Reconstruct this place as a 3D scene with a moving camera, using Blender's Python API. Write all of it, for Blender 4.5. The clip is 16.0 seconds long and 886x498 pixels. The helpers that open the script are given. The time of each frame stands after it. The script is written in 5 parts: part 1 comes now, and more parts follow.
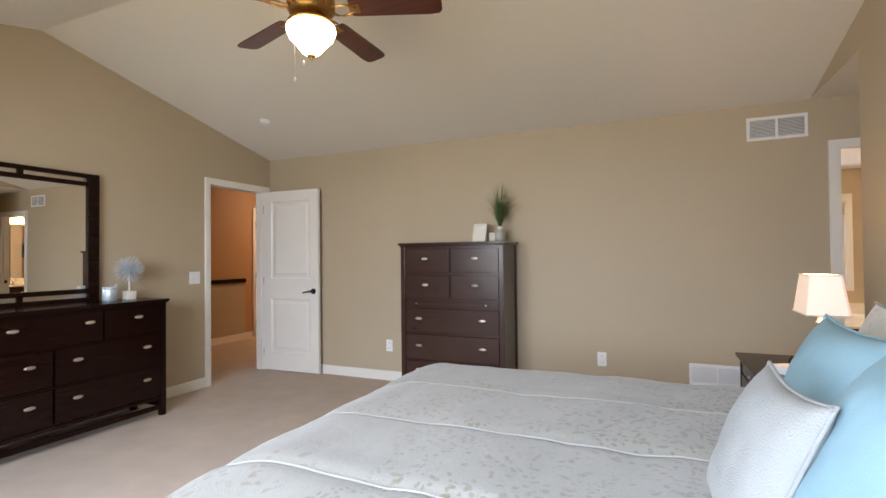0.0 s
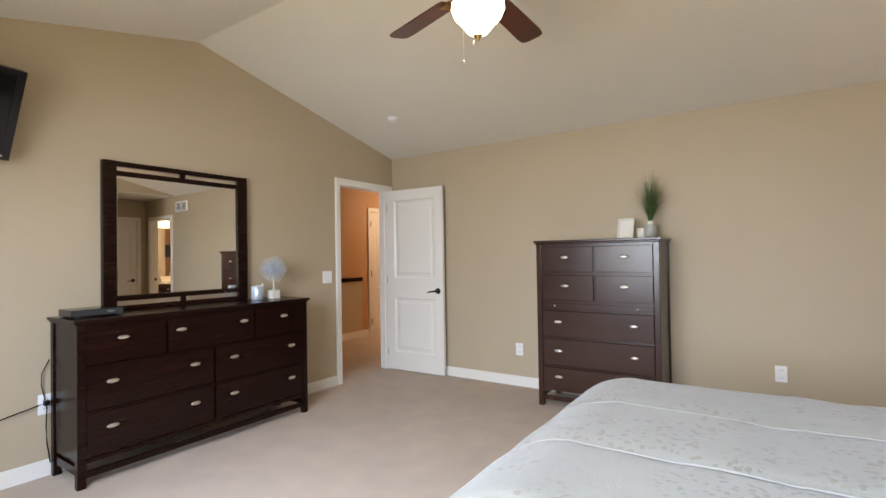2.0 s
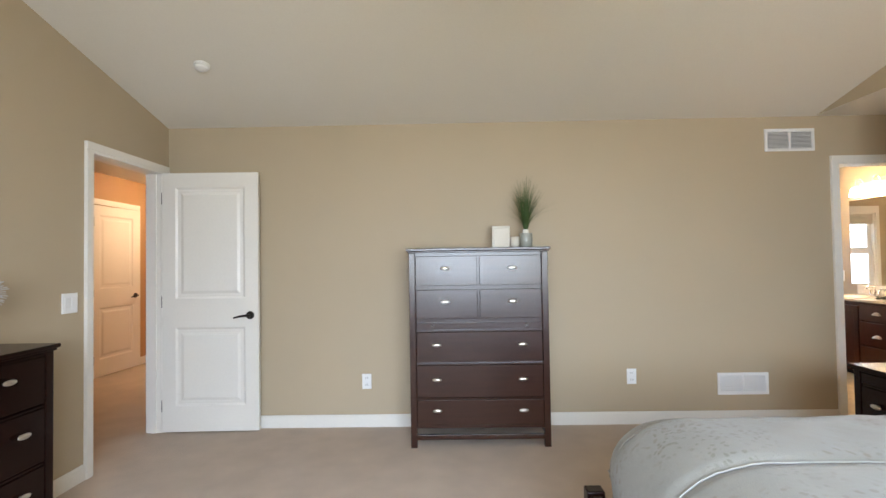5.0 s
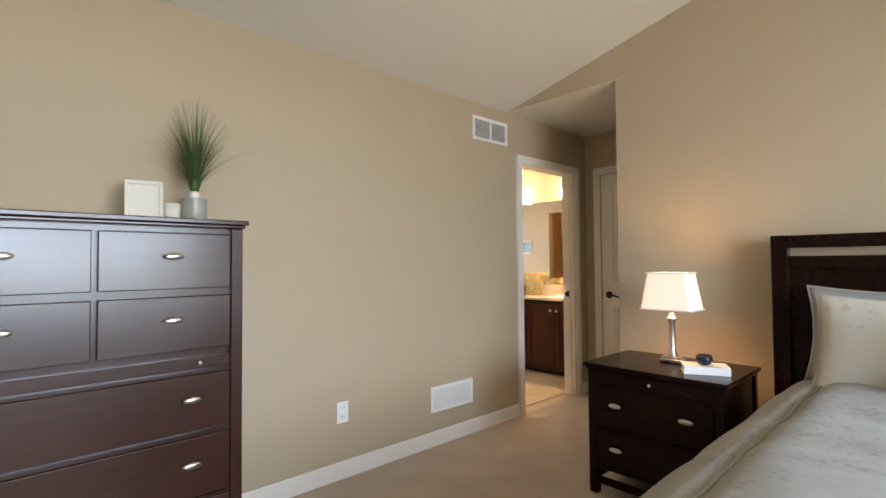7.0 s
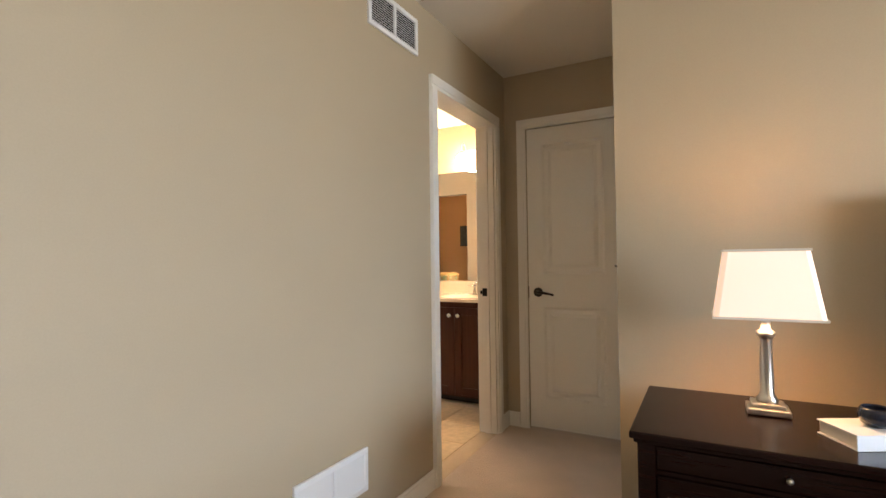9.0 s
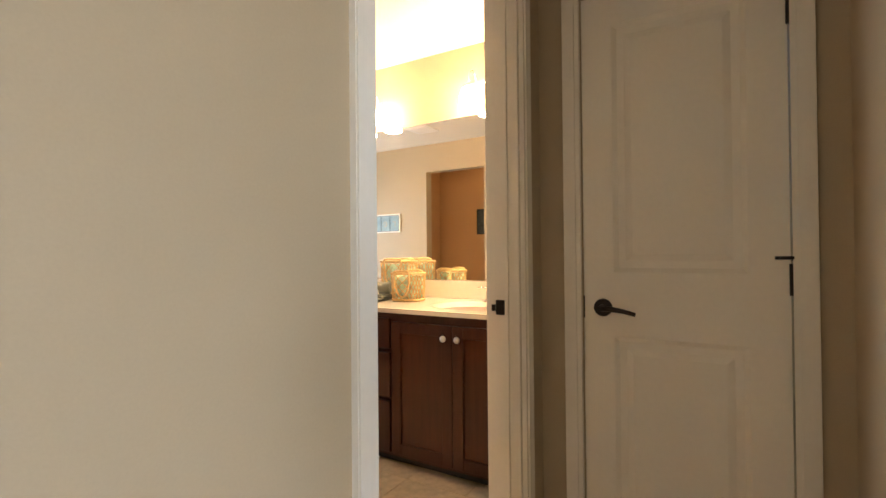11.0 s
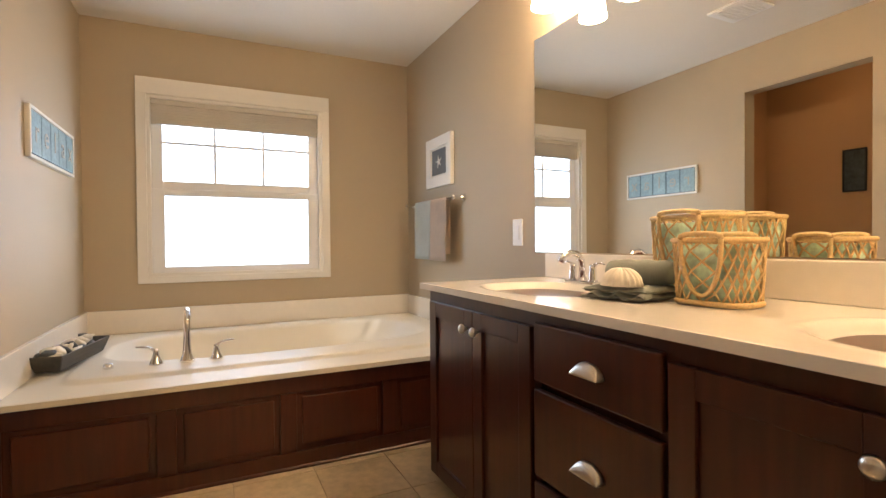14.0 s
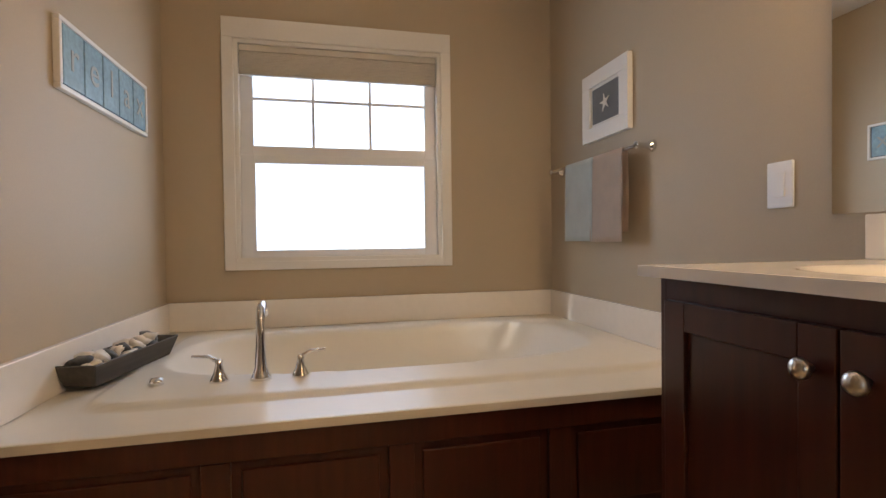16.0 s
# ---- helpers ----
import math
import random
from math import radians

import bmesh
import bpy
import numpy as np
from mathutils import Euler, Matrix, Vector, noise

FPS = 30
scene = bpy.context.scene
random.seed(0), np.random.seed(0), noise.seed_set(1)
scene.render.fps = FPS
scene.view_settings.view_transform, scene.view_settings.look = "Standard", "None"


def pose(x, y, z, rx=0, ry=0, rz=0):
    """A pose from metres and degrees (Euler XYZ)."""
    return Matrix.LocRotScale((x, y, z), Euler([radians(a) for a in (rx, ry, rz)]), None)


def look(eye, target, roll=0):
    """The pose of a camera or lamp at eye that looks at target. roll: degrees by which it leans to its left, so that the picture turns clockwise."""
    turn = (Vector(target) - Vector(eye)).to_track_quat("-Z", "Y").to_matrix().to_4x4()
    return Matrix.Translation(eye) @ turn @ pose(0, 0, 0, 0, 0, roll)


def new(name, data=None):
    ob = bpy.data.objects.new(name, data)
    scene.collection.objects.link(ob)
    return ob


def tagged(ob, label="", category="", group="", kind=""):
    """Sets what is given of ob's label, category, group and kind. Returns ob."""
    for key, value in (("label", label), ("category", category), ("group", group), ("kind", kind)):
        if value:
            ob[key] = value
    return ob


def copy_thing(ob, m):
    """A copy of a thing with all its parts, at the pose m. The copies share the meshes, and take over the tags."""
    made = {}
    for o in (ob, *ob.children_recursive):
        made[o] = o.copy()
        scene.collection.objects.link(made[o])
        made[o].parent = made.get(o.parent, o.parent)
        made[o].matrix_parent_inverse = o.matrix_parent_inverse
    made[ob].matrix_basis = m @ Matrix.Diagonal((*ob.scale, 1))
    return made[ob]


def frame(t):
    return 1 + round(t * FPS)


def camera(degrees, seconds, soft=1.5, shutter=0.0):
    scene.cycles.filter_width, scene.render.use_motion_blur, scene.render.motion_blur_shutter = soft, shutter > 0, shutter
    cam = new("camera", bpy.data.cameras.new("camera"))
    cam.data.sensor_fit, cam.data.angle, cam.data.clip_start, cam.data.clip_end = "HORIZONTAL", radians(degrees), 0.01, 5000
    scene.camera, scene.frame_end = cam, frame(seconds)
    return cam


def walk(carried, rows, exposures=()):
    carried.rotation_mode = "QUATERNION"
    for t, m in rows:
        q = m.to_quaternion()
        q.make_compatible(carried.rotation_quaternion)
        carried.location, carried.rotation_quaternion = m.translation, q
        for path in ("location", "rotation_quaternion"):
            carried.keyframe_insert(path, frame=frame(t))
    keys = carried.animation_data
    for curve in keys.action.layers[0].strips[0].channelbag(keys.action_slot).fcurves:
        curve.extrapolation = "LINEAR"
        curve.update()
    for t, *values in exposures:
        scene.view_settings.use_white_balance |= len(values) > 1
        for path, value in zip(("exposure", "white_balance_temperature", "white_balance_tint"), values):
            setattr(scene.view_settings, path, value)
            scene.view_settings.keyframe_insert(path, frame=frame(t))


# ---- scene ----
cam = camera(85.2, 16.0)
PATH = [
    (0, (4.123, -4.394, 1.275), (3.327, -2.559, 1.308), -0.6),
    (0.5, (4.107, -4.408, 1.273), (3.211, -2.62, 1.312), -0.7),
    (1, (4.018, -4.42, 1.289), (3.028, -2.682, 1.322), -0.7),
    (1.5, (3.869, -4.389, 1.273), (2.801, -2.698, 1.308), -0.8),
    (2, (3.644, -4.363, 1.286), (2.527, -2.703, 1.316), -0.9),
    (2.5, (3.403, -4.317, 1.282), (2.281, -2.661, 1.311), -0.9),
    (3, (3.161, -4.279, 1.287), (2.047, -2.618, 1.32), -0.8),
    (3.5, (2.846, -4.274, 1.317), (1.878, -2.524, 1.348), -0.8),
    (4, (2.603, -4.188, 1.308), (1.88, -2.323, 1.346), -0.8),
    (4.5, (2.454, -4.05, 1.306), (2.04, -2.094, 1.349), -0.9),
    (5, (2.283, -3.88, 1.312), (2.254, -1.881, 1.363), -0.9),
    (5.2, (2.228, -3.79, 1.293), (2.361, -1.795, 1.347), -0.8),
    (7.5, (2.249, -2.074, 1.208), (3.801, -0.814, 1.263), -0.5),
    (8, (2.52, -1.753, 1.179), (4.197, -0.665, 1.229), -0.6),
    (8.5, (2.844, -1.47, 1.176), (4.587, -0.49, 1.214), -0.7),
    (9, (3.203, -1.231, 1.146), (4.959, -0.273, 1.193), -0.7),
    (9.2, (3.342, -1.144, 1.135), (5.098, -0.189, 1.19), -0.8),
    (11.5, (4.964, -0.545, 1.105), (6.612, 0.588, 1.098), -0.4),
    (12, (5.266, -0.436, 1.061), (6.791, 0.858, 1.055), -0.3),
    (12.5, (5.498, -0.288, 1.037), (6.859, 1.177, 1.024), -0.3),
    (13, (5.671, -0.141, 1.019), (6.821, 1.495, 1.004), -0.4),
    (13.5, (5.795, 0.06, 1.004), (6.765, 1.81, 0.986), -0.5),
    (14, (5.855, 0.272, 1.0), (6.719, 2.076, 0.974), -0.5),
    (14.5, (5.91, 0.521, 0.994), (6.699, 2.359, 0.969), -0.5),
    (15, (5.94, 0.75, 0.968), (6.618, 2.631, 0.937), -0.5),
    (15.5, (5.95, 0.977, 0.929), (6.515, 2.895, 0.897), -0.6),
    (16, (5.974, 1.181, 0.892), (6.422, 3.13, 0.86), -0.7),
]

EXPOSURES = [(0, -0.13, 6700, 14), (2.0, 0.03, 6650, 13), (3.5, 0.18, 6500, 10), (5, 0.17, 6400, 9), (9, 0.28, 6500, 11), (11.5, 0.4, 6900, 10), (12.5, 0.22, 6900, 10), (13.2, 0.0, 6600, 10), (14.5, -0.5, 6250, 10), (16, -0.97, 6100, 13)]
walk(cam, [(t, look(eye, target, roll)) for t, eye, target, roll in PATH], exposures=EXPOSURES)

# ---- world, sun, large lights ----
world = bpy.data.worlds.new("sky")
scene.world = world
world.use_nodes = True
_sky = world.node_tree.nodes.new("ShaderNodeTexSky")
_sky.sky_type = "NISHITA"
_sky.sun_disc = False
_sky.sun_elevation = radians(48)
_sky.sun_rotation = radians(250)
world.node_tree.links.new(_sky.outputs[0], world.node_tree.nodes["Background"].inputs[0])
world.node_tree.nodes["Background"].inputs[1].default_value = 0.12

sun = new("sun", bpy.data.lights.new("sun", "SUN"))
sun.data.energy, sun.data.angle, sun.data.color = 3.0, radians(0.5), (1, 0.95, 0.87)
sun.matrix_world = look((0, 0, 0), (0.62, -0.22, -0.74))


def window_light(name, eye, target, w, h, watts, color, spread=180):
    d = bpy.data.lights.new(name, "AREA")
    d.shape, d.size, d.size_y, d.energy, d.color = "RECTANGLE", w, h, watts, color
    ob = new(name, d)
    d.spread = radians(spread)
    ob.matrix_world = look(eye, target)
    return ob


# sky light in the openings of the two rooms' windows; the sky shines down, the sunlit lawn up
for side in (-1, 1):
    window_light("sky_in_bedroom_window", (2.75 + side * 0.67, -4.858, 1.45), (2.75 + side * 1.5, -2.86, 0.1), 1.3, 1.26, 74, (0.63, 0.775, 1.0), 120)
window_light("lawn_light_in_bedroom_window", (2.75, -4.856, 1.45), (2.75, -2.86, 3.1), 2.66, 1.26, 39, (1.0, 0.89, 0.54), 155)
window_light("sky_in_bath_window", (6.04, 4.066, 1.39), (6.04, 0, 1.39), 1.12, 1.18, 32, (0.72, 0.83, 1.0))

# ---- materials ----


def material(name, color, rough=0.5, metal=0.0, vary=0.08, scale=6.0, fine=120.0, bump=0.05, depth=0.002, coat=0.0, spec=0.5):
    """Paint, cloth, stone: two scales of noise in the colour, fine relief in the bump."""
    m = bpy.data.materials.new(name)
    m.use_nodes = True
    n, l = m.node_tree.nodes, m.node_tree.links
    b = n["Principled BSDF"]
    b.inputs["Roughness"].default_value = rough
    b.inputs["Metallic"].default_value = metal
    b.inputs["Coat Weight"].default_value = coat
    b.inputs["Specular IOR Level"].default_value = spec
    tc = n.new("ShaderNodeTexCoord")
    big, small = n.new("ShaderNodeTexNoise"), n.new("ShaderNodeTexNoise")
    big.inputs["Scale"].default_value, big.inputs["Detail"].default_value = scale, 4
    small.inputs["Scale"].default_value, small.inputs["Detail"].default_value = fine, 3
    for t in (big, small):
        l.new(tc.outputs["Object"], t.inputs["Vector"])
    add = n.new("ShaderNodeMath")
    add.operation = "ADD"
    l.new(big.outputs["Fac"], add.inputs[0])
    l.new(small.outputs["Fac"], add.inputs[1])
    ramp = n.new("ShaderNodeMapRange")
    ramp.inputs["From Min"].default_value, ramp.inputs["From Max"].default_value = 0.6, 1.4
    ramp.inputs["To Min"].default_value, ramp.inputs["To Max"].default_value = 1 - vary, 1 + vary
    l.new(add.outputs[0], ramp.inputs["Value"])
    mul = n.new("ShaderNodeVectorMath")
    mul.operation = "SCALE"
    mul.inputs[0].default_value = color
    l.new(ramp.outputs[0], mul.inputs["Scale"])
    l.new(mul.outputs[0], b.inputs["Base Color"])
    if bump:
        bp = n.new("ShaderNodeBump")
        bp.inputs["Strength"].default_value, bp.inputs["Distance"].default_value = bump, depth
        l.new(small.outputs["Fac"], bp.inputs["Height"])
        l.new(bp.outputs[0], b.inputs["Normal"])
    return m


def wood(name, dark, light, rough=0.28, stretch=(1.2, 22, 22), coat=0.25, spec=0.5):
    """Stained timber: drawn-out noise for the grain, under a clear coat."""
    m = bpy.data.materials.new(name)
    m.use_nodes = True
    n, l = m.node_tree.nodes, m.node_tree.links
    b = n["Principled BSDF"]
    b.inputs["Coat Weight"].default_value, b.inputs["Coat Roughness"].default_value = coat, 0.22
    b.inputs["Specular IOR Level"].default_value = spec
    tc, mp = n.new("ShaderNodeTexCoord"), n.new("ShaderNodeMapping")
    mp.inputs["Scale"].default_value = stretch
    l.new(tc.outputs["Object"], mp.inputs["Vector"])
    g, w = n.new("ShaderNodeTexNoise"), n.new("ShaderNodeTexNoise")
    g.inputs["Scale"].default_value, g.inputs["Detail"].default_value, g.inputs["Distortion"].default_value = 2.2, 7, 0.3
    w.inputs["Scale"].default_value = 3.5
    l.new(mp.outputs[0], g.inputs["Vector"])
    l.new(tc.outputs["Object"], w.inputs["Vector"])
    mix = n.new("ShaderNodeMath")
    mix.operation = "MULTIPLY_ADD"
    mix.inputs[1].default_value, mix.inputs[2].default_value = 0.45, 0.0
    l.new(w.outputs["Fac"], mix.inputs[0])
    add = n.new("ShaderNodeMath")
    l.new(mix.outputs[0], add.inputs[0])
    l.new(g.outputs["Fac"], add.inputs[1])
    r = n.new("ShaderNodeValToRGB")
    r.color_ramp.elements[0].position, r.color_ramp.elements[1].position = 0.42, 0.98
    r.color_ramp.elements[0].color, r.color_ramp.elements[1].color = (*dark, 1), (*light, 1)
    l.new(add.outputs[0], r.inputs["Fac"])
    l.new(r.outputs[0], b.inputs["Base Color"])
    rr = n.new("ShaderNodeMapRange")
    rr.inputs["To Min"].default_value, rr.inputs["To Max"].default_value = rough, rough + 0.02
    l.new(w.outputs["Fac"], rr.inputs["Value"])
    l.new(rr.outputs[0], b.inputs["Roughness"])
    return m


def plain(name, color, rough=0.4, metal=0.0):
    m = bpy.data.materials.new(name)
    m.use_nodes = True
    b = m.node_tree.nodes["Principled BSDF"]
    b.inputs["Base Color"].default_value = (*color, 1)
    b.inputs["Roughness"].default_value, b.inputs["Metallic"].default_value = rough, metal
    return m


def glowing(name, color, strength, base=(0.9, 0.88, 0.82)):
    m = plain(name, base, 0.35)
    b = m.node_tree.nodes["Principled BSDF"]
    b.inputs["Emission Color"].default_value = (*color, 1)
    b.inputs["Emission Strength"].default_value = strength
    return m


def printed_cloth(name, base, prints, lo=0.5, head=True):
    """Pale woven cover with scattered sprigs in two tints, thicker towards the head of the bed."""
    m = bpy.data.materials.new(name)
    m.use_nodes = True
    n, l = m.node_tree.nodes, m.node_tree.links
    b = n["Principled BSDF"]
    b.inputs["Roughness"].default_value = 0.75
    b.inputs["Sheen Weight"].default_value = 0.25
    tc = n.new("ShaderNodeTexCoord")
    warp = n.new("ShaderNodeTexNoise")
    warp.inputs["Scale"].default_value, warp.inputs["Detail"].default_value = 9, 3
    l.new(tc.outputs["Object"], warp.inputs["Vector"])
    off = n.new("ShaderNodeVectorMath")
    off.operation = "MULTIPLY_ADD"
    off.inputs[1].default_value = (0.09, 0.09, 0.09)
    l.new(warp.outputs["Color"], off.inputs[0])
    l.new(tc.outputs["Object"], off.inputs[2])
    prev = None
    for i, (tint, sc) in enumerate(prints):
        v = n.new("ShaderNodeTexVoronoi")
        v.inputs["Scale"].default_value = sc
        l.new(off.outputs[0], v.inputs["Vector"])
        leaf = n.new("ShaderNodeMapRange")
        leaf.inputs["From Min"].default_value, leaf.inputs["From Max"].default_value = 0.36, 0.27
        l.new(v.outputs["Distance"], leaf.inputs["Value"])
        patch = n.new("ShaderNodeTexNoise")
        patch.inputs["Scale"].default_value, patch.inputs["Detail"].default_value = 2.4 + i, 2
        l.new(tc.outputs["Object"], patch.inputs["Vector"])
        src = patch.outputs["Fac"]
        if head:
            sep = n.new("ShaderNodeSeparateXYZ")
            l.new(tc.outputs["Object"], sep.inputs[0])
            grow = n.new("ShaderNodeMapRange")
            grow.inputs["From Min"].default_value, grow.inputs["From Max"].default_value = 0.5, 1.7
            grow.inputs["To Min"].default_value, grow.inputs["To Max"].default_value = -0.02, 0.12
            l.new(sep.outputs["X"], grow.inputs["Value"])
            s = n.new("ShaderNodeMath")
            l.new(src, s.inputs[0])
            l.new(grow.outputs[0], s.inputs[1])
            src = s.outputs[0]
        where = n.new("ShaderNodeMapRange")
        where.inputs["From Min"].default_value, where.inputs["From Max"].default_value = lo, lo + 0.08
        l.new(src, where.inputs["Value"])
        f = n.new("ShaderNodeMath")
        f.operation = "MULTIPLY"
        l.new(leaf.outputs[0], f.inputs[0])
        l.new(where.outputs[0], f.inputs[1])
        soft = n.new("ShaderNodeMath")
        soft.operation = "MULTIPLY"
        soft.inputs[1].default_value = 0.5
        l.new(f.outputs[0], soft.inputs[0])
        mx = n.new("ShaderNodeMixRGB")
        mx.inputs["Color1"].default_value = (*base, 1)
        if prev:
            l.new(prev, mx.inputs["Color1"])
        mx.inputs["Color2"].default_value = (*tint, 1)
        l.new(soft.outputs[0], mx.inputs["Fac"])
        prev = mx.outputs[0]
    l.new(prev, b.inputs["Base Color"])
    weave = n.new("ShaderNodeTexNoise")
    weave.inputs["Scale"].default_value = 260
    fold = n.new("ShaderNodeTexNoise")
    fold.inputs["Scale"].default_value, fold.inputs["Detail"].default_value = 14, 3
    for t in (weave, fold):
        l.new(tc.outputs["Object"], t.inputs["Vector"])
    s2 = n.new("ShaderNodeMath")
    s2.operation = "MULTIPLY_ADD"
    s2.inputs[1].default_value = 4.0
    l.new(fold.outputs["Fac"], s2.inputs[0])
    l.new(weave.outputs["Fac"], s2.inputs[2])
    bp = n.new("ShaderNodeBump")
    bp.inputs["Strength"].default_value, bp.inputs["Distance"].default_value = 0.35, 0.004
    l.new(s2.outputs[0], bp.inputs["Height"])
    l.new(bp.outputs[0], b.inputs["Normal"])
    return m


def clear_glass(name, rough=0.0):
    m = bpy.data.materials.new(name)
    m.use_nodes = True
    b = m.node_tree.nodes["Principled BSDF"]
    b.inputs["Transmission Weight"].default_value, b.inputs["IOR"].default_value = 1.0, 1.45
    b.inputs["Roughness"].default_value = rough
    return m


PAINT = material("tan_wall_paint", (0.455, 0.37, 0.255), 0.62, vary=0.035, scale=1.3, fine=190, bump=0.12, depth=0.0012)
HALL = material("ochre_hall_paint", (0.46, 0.27, 0.13), 0.62, vary=0.04, scale=1.3, fine=190, bump=0.1, depth=0.001)
CEIL = material("off_white_ceiling_paint", (0.74, 0.70, 0.63), 0.8, vary=0.03, scale=0.9, fine=90, bump=0.2, depth=0.002)
TRIM = material("white_semi_gloss_paint", (0.80, 0.77, 0.71), 0.35, vary=0.025, scale=3, fine=60, bump=0.03)
CARPET = material("beige_cut_pile_carpet", (0.58, 0.475, 0.385), 0.95, vary=0.12, scale=4.5, fine=330, bump=0.9, depth=0.006, spec=0.1)
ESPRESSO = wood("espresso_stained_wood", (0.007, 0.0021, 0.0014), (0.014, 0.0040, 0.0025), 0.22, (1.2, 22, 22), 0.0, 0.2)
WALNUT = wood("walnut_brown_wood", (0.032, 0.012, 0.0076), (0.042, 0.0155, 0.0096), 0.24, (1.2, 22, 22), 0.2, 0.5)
CHERRY = wood("cherry_stained_wood", (0.038, 0.0085, 0.0037), (0.066, 0.0155, 0.0066), 0.28, (22, 22, 1.4), 0.12, 0.4)
BLADE = wood("mahogany_blade", (0.05, 0.014, 0.009), (0.11, 0.03, 0.018), 0.35)
NICKEL = plain("satin_nickel", (0.72, 0.69, 0.64), 0.28, 1.0)
CHROME = plain("polished_chrome", (0.82, 0.82, 0.84), 0.07, 1.0)
BRONZE = plain("oil_rubbed_bronze", (0.028, 0.022, 0.02), 0.38, 0.6)
BRASS = material("antique_brass", (0.42, 0.25, 0.09), 0.35, 1.0, vary=0.3, scale=30, fine=90)
PLASTIC = plain("white_plastic", (0.82, 0.82, 0.82), 0.35)
BLACK = plain("black_gloss_plastic", (0.008, 0.008, 0.009), 0.18)
DARK = plain("dark_slot", (0.02, 0.02, 0.02), 0.7)
MARBLE = material("cream_cultured_marble", (0.84, 0.78, 0.69), 0.16, vary=0.03, scale=4, fine=30, bump=0.0, coat=0.3)
ACRYLIC = material("white_bath_acrylic", (0.72, 0.67, 0.57), 0.36, vary=0.015, scale=3, fine=20, bump=0.0, coat=0.08)
MIRROR = plain("silvered_mirror", (0.93, 0.94, 0.93), 0.0, 1.0)
GLASS = clear_glass("window_glass")
SHOWER = clear_glass("shower_glass", 0.05)
BLUE = material("pale_blue_cotton", (0.23, 0.37, 0.42), 0.85, vary=0.06, scale=7, fine=320, bump=0.3, depth=0.002)
IVORY = material("ivory_plush", (0.31, 0.315, 0.30), 0.9, vary=0.05, scale=20, fine=240, bump=0.7, depth=0.004)
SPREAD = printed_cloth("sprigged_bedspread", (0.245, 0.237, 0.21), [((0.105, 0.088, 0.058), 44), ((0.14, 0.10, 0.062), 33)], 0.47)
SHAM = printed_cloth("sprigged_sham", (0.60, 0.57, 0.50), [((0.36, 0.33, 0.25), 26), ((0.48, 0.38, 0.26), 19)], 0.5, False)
PIPING = material("ivory_cord", (0.38, 0.37, 0.34), 0.8, vary=0.05, scale=50, fine=300)
SHADE = glowing("lit_linen_shade", (1.0, 0.68, 0.50), 0.55, (0.85, 0.75, 0.65))
BOWL = glowing("lit_alabaster_glass", (1.0, 0.70, 0.42), 17.0)
GLOBE = glowing("lit_opal_glass", (1.0, 0.71, 0.42), 92.0)
LEAF = material("green_artificial_grass", (0.05, 0.095, 0.022), 0.6, vary=0.4, scale=14, fine=60)
CERAMIC = material("grey_green_ceramic", (0.36, 0.36, 0.31), 0.3, vary=0.1, scale=8, fine=60)
TIN = material("pale_silver_finish", (0.60, 0.66, 0.72), 0.35, 0.45, vary=0.08)
PAPER = material("cream_paper", (0.74, 0.70, 0.62), 0.7, vary=0.05)
NAVY = material("midnight_blue_glaze", (0.012, 0.018, 0.035), 0.15, vary=0.3)
TOWEL_A = material("sage_white_terry", (0.80, 0.82, 0.75), 0.95, vary=0.1, scale=12, fine=380, bump=0.9, depth=0.004)
TOWEL_B = material("sand_terry", (0.78, 0.63, 0.50), 0.95, vary=0.1, scale=12, fine=380, bump=0.9, depth=0.004)
TOWEL_C = material("grey_green_terry", (0.23, 0.235, 0.20), 0.95, vary=0.15, scale=12, fine=380, bump=0.9, depth=0.004)
SHELL = material("bleached_shell", (0.76, 0.70, 0.60), 0.45, vary=0.08, scale=30, fine=100)
STONE = material("grey_pebble", (0.09, 0.10, 0.11), 0.5, vary=0.3, scale=20)
RATTAN = material("natural_rattan", (0.68, 0.47, 0.22), 0.6, vary=0.25, scale=30, fine=160)
AQUA = material("aqua_mottled_glass", (0.60, 0.78, 0.62), 0.18, vary=0.5, scale=16, fine=50)
TRAYWOOD = wood("weathered_dark_wood", (0.03, 0.027, 0.022), (0.075, 0.065, 0.052), 0.6, (22, 1.5, 22), 0.0)
BOARD = material("sea_blue_board", (0.24, 0.36, 0.41), 0.6, vary=0.3, scale=9, fine=50)
GREY = material("slate_grey_mat", (0.15, 0.15, 0.145), 0.7, vary=0.15)
TILE = material("sand_vinyl_tile", (0.56, 0.44, 0.29), 0.35, vary=0.26, scale=5, fine=26, bump=0.05)
GROUT = material("pale_grout", (0.46, 0.36, 0.25), 0.8, vary=0.1)
STALL = material("shower_surround", (0.62, 0.56, 0.46), 0.3, vary=0.05)
LAWN = material("dry_lawn", (0.115, 0.13, 0.04), 0.95, vary=0.3, scale=0.8, fine=15)
SLATE_ART = material("dark_picture", (0.04, 0.05, 0.055), 0.5, vary=0.6, scale=14, fine=40)
BLIND = material("woven_blind_cloth", (0.62, 0.57, 0.49), 0.8, vary=0.06)

# ---- mesh helpers ----


